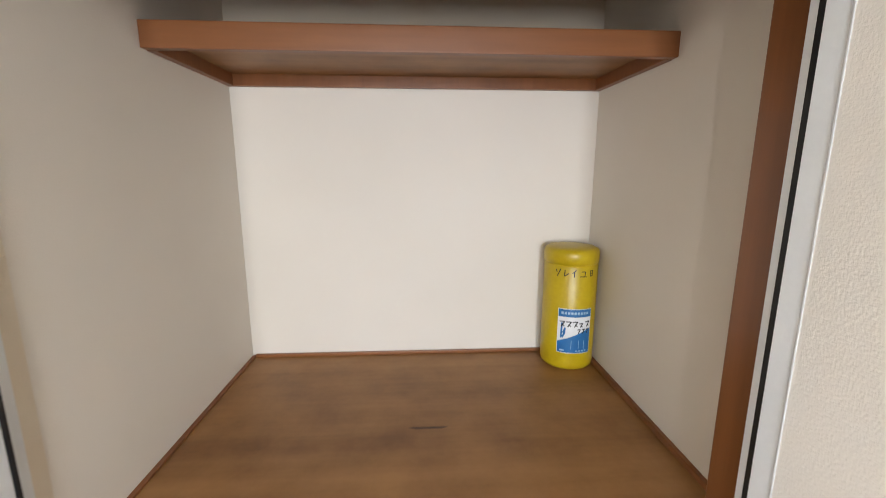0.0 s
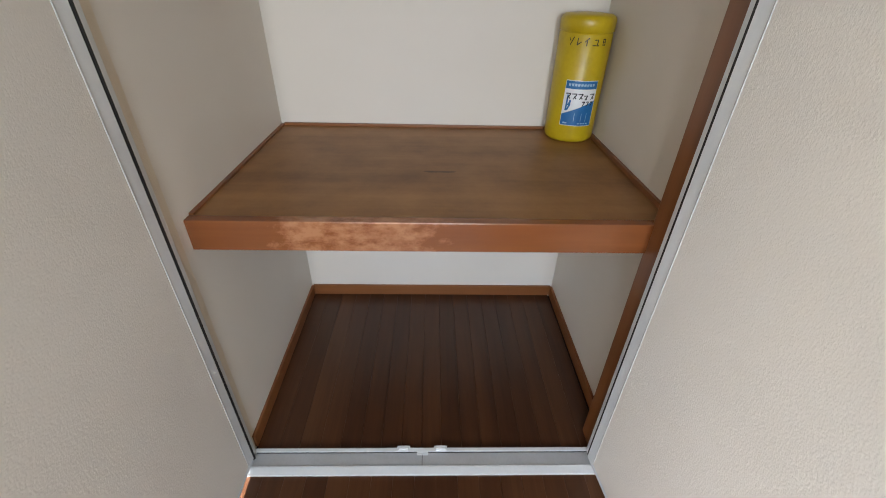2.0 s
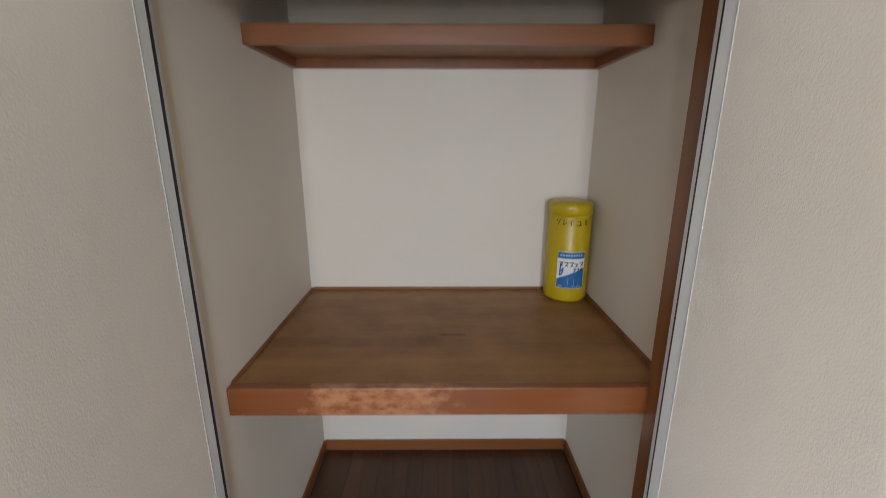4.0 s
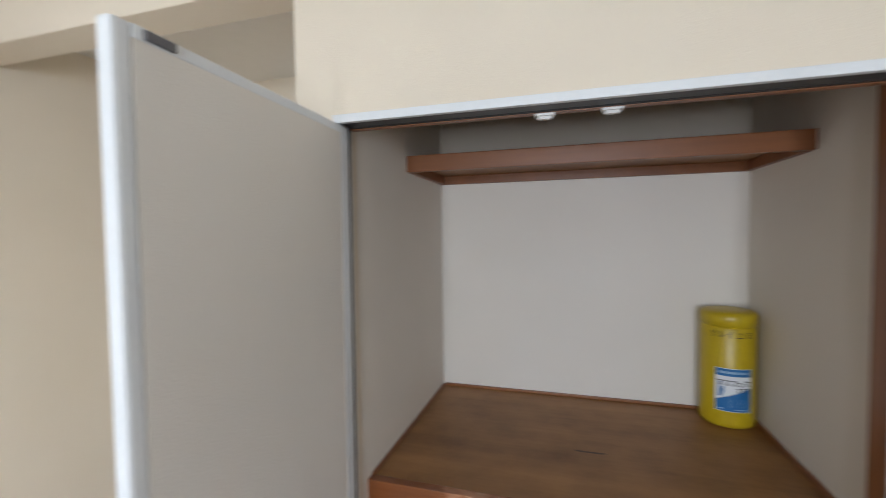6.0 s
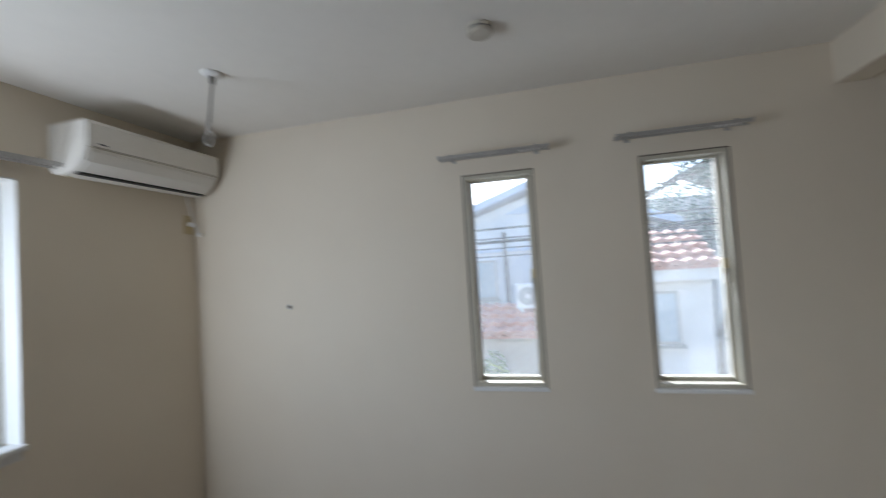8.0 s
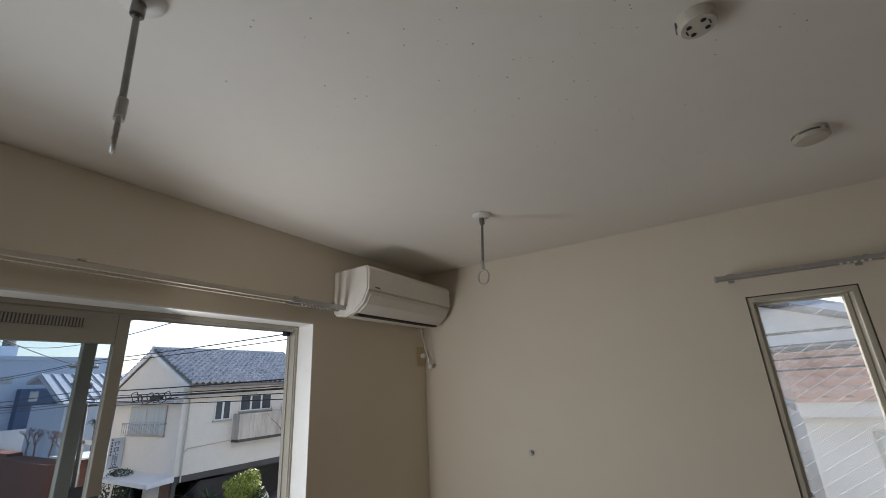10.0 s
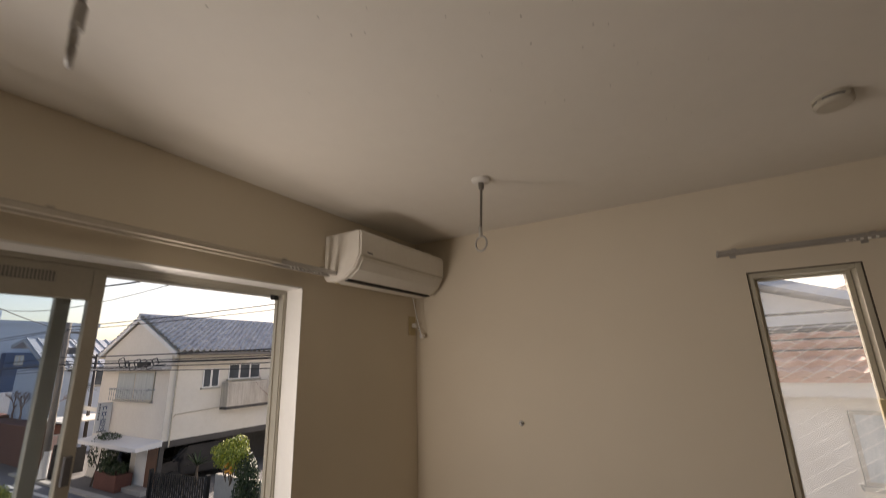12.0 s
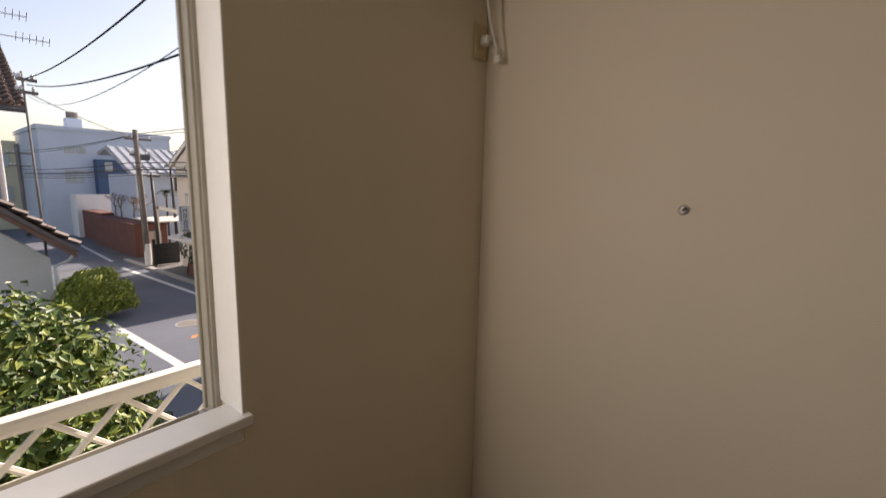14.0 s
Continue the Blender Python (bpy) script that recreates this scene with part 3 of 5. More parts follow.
# ---- escape-ladder can ----
CX, CY, CZ, CR = 1.214, 0.906, 0.932, 0.096
can = thing("ladder_can", (CX, CY, CZ), "yellow plastic emergency ladder canister with a blue label", "canister")
part("body", lathe([(0, 0), (CR - 0.024, 0), (CR - 0.010, 0.004), (CR - 0.003, 0.011), (CR, 0.024), (CR, 0.388), (CR - 0.004, 0.395), (0, 0.395)], 48, (CX, CY, CZ)), M_YELLOW, can, smooth=True)
part("lid", lathe([(CR - 0.004, 0.393), (CR + 0.002, 0.397), (CR + 0.002, 0.432), (CR - 0.002, 0.443), (CR - 0.014, 0.450), (CR - 0.05, 0.454), (0, 0.455)], 48, (CX, CY, CZ)), M_YELLOW, can, "domed yellow lid", smooth=True)


def on_can(u, z, lift):
    a = CAN_A + u / CR
    return Vector((CX + (CR + lift) * math.sin(a), CY - (CR + lift) * math.cos(a), z))


def can_patch(name, outline, lift, material, parent, label=""):
    """A thin sticker on the can: outline in (arc length, height)."""
    b = bmesh.new()
    top = [b.verts.new(on_can(u, z, lift)) for u, z in outline]
    b.faces.new(top)
    bmesh.ops.triangulate(b, faces=b.faces)
    return part(name, b, material, parent, label)


def can_strip(name, u0, u1, z0, z1, lift, material, parent, label="", slope=None):
    """A sticker cut in narrow upright strips, so that it follows the curve."""
    b = bmesh.new()
    n = 12
    for i in range(n):
        a, c = u0 + (u1 - u0) * i / n, u0 + (u1 - u0) * (i + 1) / n
        za, zc = (z1, z1) if slope is None else (slope(a), slope(c))
        b.faces.new([b.verts.new(on_can(u, z, lift)) for u, z in ((a, z0), (c, z0), (c, zc), (a, za))])
    return part(name, b, material, parent, label)


CAN_A = math.radians(-4)
lab = can_strip("label", -0.062, 0.062, 1.003, 1.17, 0.0008, M_LABELW, can, "white and blue printed label")
can_strip("label_band", -0.060, 0.060, 1.140, 1.168, 0.0014, M_LABELB, lab)
can_strip("label_field", -0.060, 0.060, 1.005, 1.04, 0.0014, M_LABELB, lab, slope=lambda u: 1.046 + (u + 0.06) * 0.44)
rs = random.Random(9)
for k in range(9):
    u = -0.05 + k * 0.011
    can_strip("print_bar", u, u + 0.008, 1.150, 1.159, 0.002, M_PALEBLUE, lab)
for k in range(4):
    can_strip("print_bar", 0.005 + 0.011 * k, 0.013 + 0.011 * k, 1.011, 1.015, 0.002, M_PALEBLUE, lab)
can_strip("print_bar", -0.05, -0.035, 1.011, 1.016, 0.002, M_PALEBLUE, lab)
for u in (-0.012, 0.014, 0.034):
    can_strip("print_bar", u, u + 0.0015, 1.02, 1.052, 0.002, M_PALEBLUE, lab)


def strokes(name, lines, lift, w, material, parent):
    """Pen strokes on the can: lines between (arc length, height) pairs."""
    b = bmesh.new()
    for (u0, z0), (u1, z1) in lines:
        d = Vector((u1 - u0, z1 - z0))
        n = Vector((-d.y, d.x)).normalized() * w / 2
        m = max(1, int(d.length / 0.006))
        for i in range(m):
            p, q = Vector((u0, z0)) + d * i / m, Vector((u0, z0)) + d * (i + 1) / m
            b.faces.new([b.verts.new(on_can(*c, lift)) for c in (p - n, q - n, q + n, p + n)])
    return part(name, b, material, parent)


# marks of the printed name and of a climbing shape on the label, as plain strokes
name_marks = []
for k in range(5):
    u, z = -0.055 + 0.0225 * k, 1.114 - (0.004 if k == 3 else 0)
    s = 0.014 if k == 3 else 0.018
    name_marks += [((u, z + s * 0.45), (u + s, z + s * 0.5)), ((u + s, z + s * 0.5), (u + s * 0.35, z - s * 0.6)), ((u + s * 0.5, z), (u + s * 0.95, z - s * 0.5))]
for k in range(3):
    u, z = 0.008 + 0.016 * k, 1.088
    name_marks += [((u, z + 0.006), (u + 0.011, z + 0.007)), ((u + 0.011, z + 0.007), (u + 0.003, z - 0.009))]
strokes("print_mark", name_marks, 0.002, 0.0036, M_INK, lab)
strokes("print_mark", [((-0.046, 1.118), (-0.048, 1.06)), ((-0.036, 1.10), (-0.036, 1.078)), ((-0.034, 1.098), (-0.042, 1.08)), ((-0.036, 1.08), (-0.044, 1.062))], 0.0019, 0.006, M_LABELB, lab)
strokes("handwriting", [  # SO RE I YU in katakana, and one blotted sign
    ((-0.078, 1.310), (-0.074, 1.300)), ((-0.061, 1.313), (-0.073, 1.286)),
    ((-0.046, 1.311), (-0.047, 1.288)), ((-0.047, 1.288), (-0.033, 1.299)),
    ((-0.008, 1.312), (-0.021, 1.299)), ((-0.014, 1.305), (-0.014, 1.286)),
    ((0.010, 1.306), (0.025, 1.306)), ((0.025, 1.306), (0.023, 1.289)), ((0.006, 1.289), (0.031, 1.288)),
    ((0.044, 1.308), (0.056, 1.308)), ((0.044, 1.299), (0.056, 1.299)), ((0.045, 1.290), (0.057, 1.290)), ((0.046, 1.310), (0.046, 1.288)), ((0.055, 1.310), (0.055, 1.288))],
    0.0009, 0.0032, M_INK, can)


# ---- slim windows in the west wall ----
def slim_window(name, y0, y1, z0, z1, label):
    w = thing(name, (XW - 0.08, (y0 + y1) / 2, z0), label, "window", kind="structure")
    x0, x1 = XW - 0.16, XW - 0.003
    part("sill_board", boxm(x0 + 0.05, XW + 0.012, y0 - 0.006, y1 + 0.006, z0 - 0.018, z0 + 0.002, 0.003), M_TRIM, w, "white sill board")
    for ja, jb, jc, jd in ((y0 - 0.001, y0 + 0.004, z0 + 0.002, z1), (y1 - 0.004, y1 + 0.001, z0 + 0.002, z1), (y0 + 0.004, y1 - 0.004, z1 - 0.004, z1 + 0.001)):
        part("joint", boxm(x1 - 0.05, XW - 0.001, ja, jb, jc, jd), M_JOINT, w, "dark joint between frame and wallpaper")
    fx0, fx1 = XW - 0.11, XW - 0.006
    f = 0.024
    b = bmesh.new()
    box(b, fx0, fx1, y0 + 0.004, y0 + f, z0 + 0.002, z1 - 0.004, 0.002)
    box(b, fx0, fx1, y1 - f, y1 - 0.004, z0 + 0.002, z1 - 0.004, 0.002)
    box(b, fx0, fx1, y0 + f, y1 - f, z1 - f, z1 - 0.004, 0.002)
    box(b, fx0, fx1, y0 + f, y1 - f, z0 + 0.002, z0 + f, 0.003)
    part("window_frame", b, M_CREAM_ALU, w, "cream aluminium frame")
    sx0, sx1, s, e, et = XW - 0.102, XW - 0.068, 0.042, 0.044, 0.034
    b = bmesh.new()
    box(b, sx0, sx1, y0 + f + 0.002, y0 + s, z0 + f, z1 - f, 0.002)
    box(b, sx0, sx1, y1 - e, y1 - f - 0.002, z0 + f, z1 - f, 0.002)
    box(b, sx0, sx1, y0 + s, y1 - e, z1 - et, z1 - f, 0.002)
    box(b, sx0, sx1, y0 + s, y1 - e, z0 + f, z0 + s, 0.002)
    part("sash", b, M_CREAM_ALU, w)
    g = part("pane", boxm(XW - 0.088, XW - 0.084, y0 + s, y1 - e, z0 + s, z1 - et), M_GLASS_DUSTY, w)
    g.visible_shadow = False
    # slanting security wires in the glass
    b = bmesh.new()
    ya, yb, za, zb = y0 + s, y1 - e, z0 + s, z1 - et
    k = za - 0.3
    while k < zb:
        p0, p1 = (ya, k), (yb, k + (yb - ya) * 0.62)
        t0 = max(0.0, (za - p0[1]) / (p1[1] - p0[1]))
        t1 = min(1.0, (zb - p0[1]) / (p1[1] - p0[1]))
        if t1 > t0:
            q = [(XW - 0.0862, p0[0] + (p1[0] - p0[0]) * t, p0[1] + (p1[1] - p0[1]) * t) for t in (t0, t1)]
            tube(q, 0.0009, 4, b)
        k += 0.05
    part("wire", b, M_WIRE, g)
    b = boxm(XW - 0.068, XW - 0.05, y1 - e - 0.006, y1 - f - 0.002, 1.55, 1.625, 0.003)
    latch = part("latch", b, M_IVORY, w, "ivory casement latch")
    b = bmesh.new()
    box(b, XW - 0.052, XW - 0.038, y1 - s - 0.004, y1 - s + 0.012, 1.50, 1.575, 0.004)
    part("handle", b, M_BEIGE_ALU, latch)
    return w


slim_window("window_1", *W1, "slim casement window with beige frame and wired glass")
slim_window("window_2", *W2, "slim casement window with beige frame and wired glass")


def short_rail(y0, y1, z):
    r = thing("curtain_rail", (XW + 0.05, (y0 + y1) / 2, z), "short double curtain rail of dull metal on the wall", "curtain rail", "short curtain rails")
    for dx in (0.055, 0.105):
        b = prism([(XW + dx - 0.007, z - 0.008), (XW + dx + 0.007, z - 0.008), (XW + dx + 0.007, z + 0.006), (XW + dx + 0.003, z + 0.008), (XW + dx - 0.003, z + 0.008), (XW + dx - 0.007, z + 0.006)], "y", y0, y1)
        part("rail", b, M_RAIL, r)
        for y in (y0, y1):
            part("end_cap", boxm(XW + dx - 0.010, XW + dx + 0.010, y - 0.006, y + 0.006, z - 0.010, z + 0.010, 0.003), M_RAIL, r)
    for y in (y0 + 0.06, y1 - 0.06):
        part("bracket", boxm(XW, XW + 0.112, y - 0.009, y + 0.009, z + 0.008, z + 0.012, 0.001), M_RAIL, r)
        part("bracket_plate", boxm(XW, XW + 0.003, y - 0.012, y + 0.012, z - 0.012, z + 0.03, 0.001), M_RAIL, r)
    for k in range(5):
        y = y1 - 0.05 - 0.022 * k
        part("runner", boxm(XW + 0.1, XW + 0.110, y - 0.004, y + 0.004, z - 0.016, z - 0.008, 0.001), M_WHITE_PL, r)


short_rail(-1.855, -1.285, 2.248)
short_rail(-0.957, -0.385, 2.248)

# ---- wide sliding window in the south wall ----
x0, x1, z0, z1 = SW
win = thing("window_3", ((x0 + x1) / 2, YS - 0.08, z0), "wide aluminium sliding window, one half standing open", "window", kind="structure")
part("sill_board", boxm(x0 - 0.012, x1 + 0.012, YS - 0.072, YS + 0.02, z0 - 0.022, z0 + 0.003, 0.004), M_TRIM, win, "white window sill board")
part("sill_apron", boxm(x0, x1, YS - 0.06, YS - 0.002, z0 - 0.06, z0 - 0.022), M_TRIM, win)
part("lining", boxm(x0, x0 + 0.005, YS - 0.10, YS + 0.004, z0 + 0.003, z1, 0.002), M_TRIM, win)
part("lining", boxm(x1 - 0.005, x1, YS - 0.10, YS + 0.004, z0 + 0.003, z1, 0.002), M_TRIM, win)
part("lining", boxm(x0 + 0.005, x1 - 0.005, YS - 0.10, YS + 0.004, z1 - 0.008, z1, 0.002), M_TRIM, win)
ya, yb = YS - 0.175, YS - 0.101
b = bmesh.new()
for xa, xb in ((x0, x0 + 0.014), (x1 - 0.014, x1)):
    box(b, xa, xb, ya, yb, z0 - 0.05, z1 - 0.012, 0.002)
for y in (YS - 0.108, YS - 0.15):
    box(b, x0 + 0.014, x0 + 0.020, y - 0.003, y + 0.003, z0 - 0.03, z1 - 0.024, 0.001)
    box(b, x1 - 0.020, x1 - 0.014, y - 0.003, y + 0.003, z0 - 0.03, z1 - 0.024, 0.001)
    box(b, x0 + 0.034, x1 - 0.034, y - 0.003, y + 0.003, z0 - 0.042, z0 - 0.030, 0.001)
    box(b, x0 + 0.034, x1 - 0.034, y - 0.003, y + 0.003, z1 - 0.034, z1 - 0.024, 0.001)
box(b, x0 + 0.014, x1 - 0.014, ya, yb, z1 - 0.024, z1 - 0.004, 0.002)
box(b, x0 + 0.014, x1 - 0.014, ya, yb, z0 - 0.06, z0 - 0.042, 0.002)
part("window_frame", b, M_BEIGE_ALU, win, "beige aluminium frame")
part("stopper", boxm(x0 + 0.034, x0 + 0.06, YS - 0.15, YS - 0.125, z1 - 0.052, z1 - 0.026, 0.002), M_SEAL, win, "black rubber stopper")


def sash(xa, xb, y, head, vent):
    zA, zB = z0 - 0.034, z1 - 0.028
    b = bmesh.new()
    box(b, xa, xa + 0.038, y - 0.015, y + 0.015, zA, zB, 0.003)
    box(b, xb - 0.052, xb, y - 0.015, y + 0.015, zA, zB, 0.003)
    box(b, xa + 0.038, xb - 0.052, y - 0.015, y + 0.015, zB - head, zB, 0.003)
    box(b, xa + 0.038, xb - 0.052, y - 0.015, y + 0.015, zA, zA + 0.06, 0.003)
    s = part("sash", b, M_BEIGE_ALU, win, "beige aluminium sliding sash")
    g = part("pane", boxm(xa + 0.038, xb - 0.052, y - 0.003, y + 0.003, zA + 0.06, zB - head), M_GLASS, s)
    g.visible_shadow = False
    if vent:
        part("vent", boxm(xa + 0.13, xb - 0.05, y + 0.013, y + 0.0165, zB - 0.052, zB - 0.022), M_DARKGREY, s, "slotted vent in the head of the sash")
        for k in range(int((xb - xa - 0.18) / 0.0085)):
            xx = xa + 0.131 + k * 0.0085
            part("vent_slat", boxm(xx, xx + 0.0042, y + 0.0163, y + 0.019, zB - 0.051, zB - 0.023), M_BEIGE_ALU, s)
    return s


s1 = sash(0.072, 0.90, YS - 0.118, 0.10, True)
s2 = sash(0.142, 0.97, YS - 0.155, 0.05, False)
part("lock", boxm(0.082, 0.102, YS - 0.103, YS - 0.088, 1.50, 1.58, 0.003), M_DARKGREY, s1)

# long curtain rail over it
rail = thing("long_curtain_rail", (0.3, YS + 0.06, 2.25), "long ivory double curtain rail above the wide window", "curtain rail")
for dy in (0.035, 0.085):
    part("rail", prism([(YS + dy - 0.007, 2.240), (YS + dy + 0.007, 2.240), (YS + dy + 0.007, 2.256), (YS + dy + 0.003, 2.260), (YS + dy - 0.003, 2.260), (YS + dy - 0.007, 2.256)], "x", -0.79, 1.35), M_RAIL_IVORY, rail)
    part("extension", prism([(YS + dy - 0.0085, 2.238), (YS + dy + 0.0085, 2.238), (YS + dy + 0.0085, 2.258), (YS + dy - 0.0085, 2.258)], "x", -0.79, -0.46), M_RAIL, rail, "narrower grey end of the rail")
    for x in (-0.80, 1.355):
        part("end_cap", boxm(x - 0.008, x + 0.008, YS + dy - 0.011, YS + dy + 0.011, 2.234, 2.264, 0.003), M_RAIL, rail)
for x in (-0.70, -0.48, 0.3, 1.2):
    part("bracket", boxm(x - 0.009, x + 0.009, YS, YS + 0.095, 2.261, 2.266, 0.001), M_RAIL_IVORY, rail)
for k in range(9):
    x = -0.52 - 0.021 * k
    part("runner", boxm(x - 0.004, x + 0.004, YS + 0.08, YS + 0.09, 2.229, 2.239, 0.001), M_RAIL, rail)

# ---- air conditioner ----
ac = thing("air_conditioner", (-1.18, YS + 0.12, 2.22), "white wall-mounted air conditioner, aged and closed", "air conditioner")
prof = [(YS, 2.232), (YS + 0.02, 2.214), (YS + 0.09, 2.206), (YS + 0.15, 2.222), (YS + 0.205, 2.262), (YS + 0.233, 2.312), (YS + 0.238, 2.33), (YS + 0.238, 2.438), (YS + 0.232, 2.449), (YS + 0.22, 2.452), (YS, 2.452)]
b = prism(prof, "x", -1.575, -0.785)
bmesh.ops.bevel(b, geom=[e for e in b.edges if abs(e.verts[0].co.x - e.verts[1].co.x) < 1e-6], offset=0.007, segments=3, affect="EDGES")
part("body", b, M_AC, ac, smooth=False)
b = prism([(YS + 0.234, 2.322), (YS + 0.2415, 2.326), (YS + 0.2425, 2.432), (YS + 0.236, 2.442), (YS + 0.232, 2.442)], "x", -1.568, -0.792)
part("front_panel", b, M_AC, ac, "smooth white front panel")
b = prism([(YS + 0.150, 2.2175), (YS + 0.2065, 2.258), (YS + 0.2320, 2.303), (YS + 0.2280, 2.307), (YS + 0.203, 2.263), (YS + 0.148, 2.2225)], "x", -1.545, -0.815)
part("louver", b, M_AC_FLAP, ac, "curved air outlet flap")
part("outlet_slot", boxm(-1.545, -0.815, YS + 0.118, YS + 0.149, 2.2085, 2.219), M_SEAL, ac, "dark air slot")
part("panel_joint", boxm(-1.57, -0.79, YS + 0.2335, YS + 0.2395, 2.318, 2.3205), M_AGED, ac)
part("badge", boxm(-0.875, -0.835, YS + 0.2425, YS + 0.2435, 2.336, 2.343), M_DARKGREY, ac)
part("indicator", boxm(-1.555, -1.46, YS + 0.226, YS + 0.2365, 2.304, 2.316), M_AC_FLAP, ac)
part("screw_cap", lathe([(0, 0), (0.011, 0), (0.011, 0.003), (0, 0.003)], 16, (-0.83, YS + 0.055, 2.2075), pose(0, 0, 0, 180)), M_IVORY, ac)
for k in range(8):
    part("intake_slat", boxm(-1.55, -0.81, YS + 0.03 + 0.022 * k, YS + 0.040 + 0.022 * k, 2.4515, 2.455), M_AC_FLAP, ac)
# socket, plug and cable beside it
sk = thing("wall_socket", (-1.555, YS, 2.03), "ivory air conditioner wall socket in the corner", "socket")
part("plate", boxm(-1.592, -1.522, YS, YS + 0.008, 1.975, 2.095, 0.003), M_IVORY, sk)
part("socket_face", boxm(-1.575, -1.539, YS + 0.008, YS + 0.011, 2.01, 2.06, 0.001), M_IVORY, sk)
plug = thing("power_plug", (-1.557, YS + 0.02, 2.03), "white plug and cable of the air conditioner", "plug")
part("plug_body", boxm(-1.57, -1.544, YS + 0.011, YS + 0.042, 2.022, 2.05, 0.005), M_WHITE_PL, plug)
cab = [Vector((-1.50, YS + 0.05, 2.215)), Vector((-1.515, YS + 0.055, 2.15)), Vector((-1.53, YS + 0.06, 2.08)), Vector((-1.545, YS + 0.075, 2.00)), Vector((-1.563, YS + 0.075, 1.968)), Vector((-1.572, YS + 0.06, 1.985)), Vector((-1.566, YS + 0.044, 2.022))]
part("cable", tube(cab, 0.0035, 8), M_WHITE_PL, plug, smooth=True)
part("cable_clip", boxm(-1.585, -1.555, YS + 0.06, YS + 0.085, 1.955, 1.98, 0.006), M_WHITE_PL, plug)

# ---- small wall and ceiling fixtures ----
ws = thing("wall_outlet", (XW, 0.174, 0.33), "ivory double wall outlet near the floor", "socket")
part("plate", boxm(XW, XW + 0.007, 0.139, 0.209, 0.27, 0.39, 0.003), M_IVORY, ws)
for zc in (0.307, 0.353):
    f = part("socket_face", boxm(XW + 0.007, XW + 0.009, 0.154, 0.194, zc - 0.018, zc + 0.018, 0.001), M_WHITE_PL, ws)
    for dy in (-0.006, 0.006):
        part("slot", boxm(XW + 0.0085, XW + 0.0095, 0.174 + dy - 0.001, 0.174 + dy + 0.001, zc - 0.005, zc + 0.005), M_SEAL, f)
hk = thing("wall_anchor", (XW, -2.88, 1.476), "small grey metal anchor stub stuck in the wall", "wall anchor")
part("collar", lathe([(0, 0), (0.015, 0), (0.014, 0.004), (0.008, 0.007), (0, 0.007)], 20, (XW, -2.88, 1.476), pose(0, 0, 0, 0, 90, 0)), M_RAIL, hk)
part("stub", lathe([(0, 0.004), (0.006, 0.004), (0.005, 0.022), (0.003, 0.024), (0, 0.024)], 12, (XW, -2.88, 1.476), pose(0, 0, 0, 0, 78, 20)), M_CHROME, hk)


def laundry_hanger(x, y, dx, lean):
    h = thing("laundry_hanger", (x, y, H), "ceiling laundry pole hanger with a plastic ring", "laundry hanger", "laundry hangers")
    part("base", lathe([(0, 0), (0.042, 0), (0.042, -0.006), (0.036, -0.014), (0.014, -0.018), (0, -0.018)], 32, (x, y, H)), M_WHITE_PL, h, "round white ceiling base", smooth=True)
    part("socket", lathe([(0.012, -0.016), (0.012, -0.045), (0.008, -0.05), (0, -0.05)], 16, (x, y, H)), M_CHROME, h)
    e = Vector((x + dx, y + lean, H - 0.265))
    part("rod", tube([(x, y, H - 0.04), e], 0.0055, 10), M_CHROME, h, "steel rod")
    part("grip", tube([e + Vector((0, 0, 0.035)), e + Vector((0, 0, -0.008))], 0.0085, 10), M_RING, h)
    b = bmesh.new()
    ring = [e + Vector((0.031 * math.cos(a) * 0.30, 0.031 * math.cos(a) * 0.95, -0.036 + 0.031 * math.sin(a))) for a in [2 * math.pi * k / 28 for k in range(29)]]
    tube(ring, 0.0042, 8, b)
    part("ring", b, M_RING, h, "greyish translucent plastic ring", smooth=True)


laundry_hanger(-0.872, -2.708, 0.032, 0.0)
laundry_hanger(0.519, -2.725, -0.006, 0.004)
sd = thing("smoke_detector", (-0.925, -1.52, H), "round white ceiling smoke detector", "smoke detector")
part("base", lathe([(0, 0), (0.05, 0), (0.05, -0.012), (0, -0.012)], 36, (-0.925, -1.52, H)), M_AGED, sd)
part("gap_ring", lathe([(0, -0.012), (0.045, -0.012), (0.045, -0.020), (0, -0.020)], 36, (-0.925, -1.52, H)), M_DARKGREY, sd, "dark sensing gap")
part("cover", lathe([(0, -0.020), (0.05, -0.020), (0.05, -0.028), (0.044, -0.034), (0, -0.036)], 36, (-0.925, -1.52, H)), M_AGED, sd)
for k in range(4):
    a = 0.6 + k * math.pi / 2
    part("rib", boxm(-0.925 + 0.045 * math.cos(a) - 0.005, -0.925 + 0.045 * math.cos(a) + 0.005, -1.52 + 0.045 * math.sin(a) - 0.005, -1.52 + 0.045 * math.sin(a) + 0.005, H - 0.021, H - 0.011), M_AGED, sd)
rx, ry = -0.168, -1.822
cr = thing("ceiling_rose", (rx, ry, H), "round ivory ceiling lamp socket without a lamp", "lamp socket")
part("body", lathe([(0, 0), (0.039, 0), (0.039, -0.02), (0.034, -0.027), (0, -0.028)], 36, (rx, ry, H)), M_AGED, cr)
for k in range(4):
    a = 0.5 + k * math.pi / 2
    part("slot", lathe([(0, 0), (0.0055, 0), (0.0055, -0.0012), (0, -0.0012)], 10, (rx + 0.020 * math.cos(a), ry + 0.020 * math.sin(a), H - 0.0275)), M_SEAL, cr)
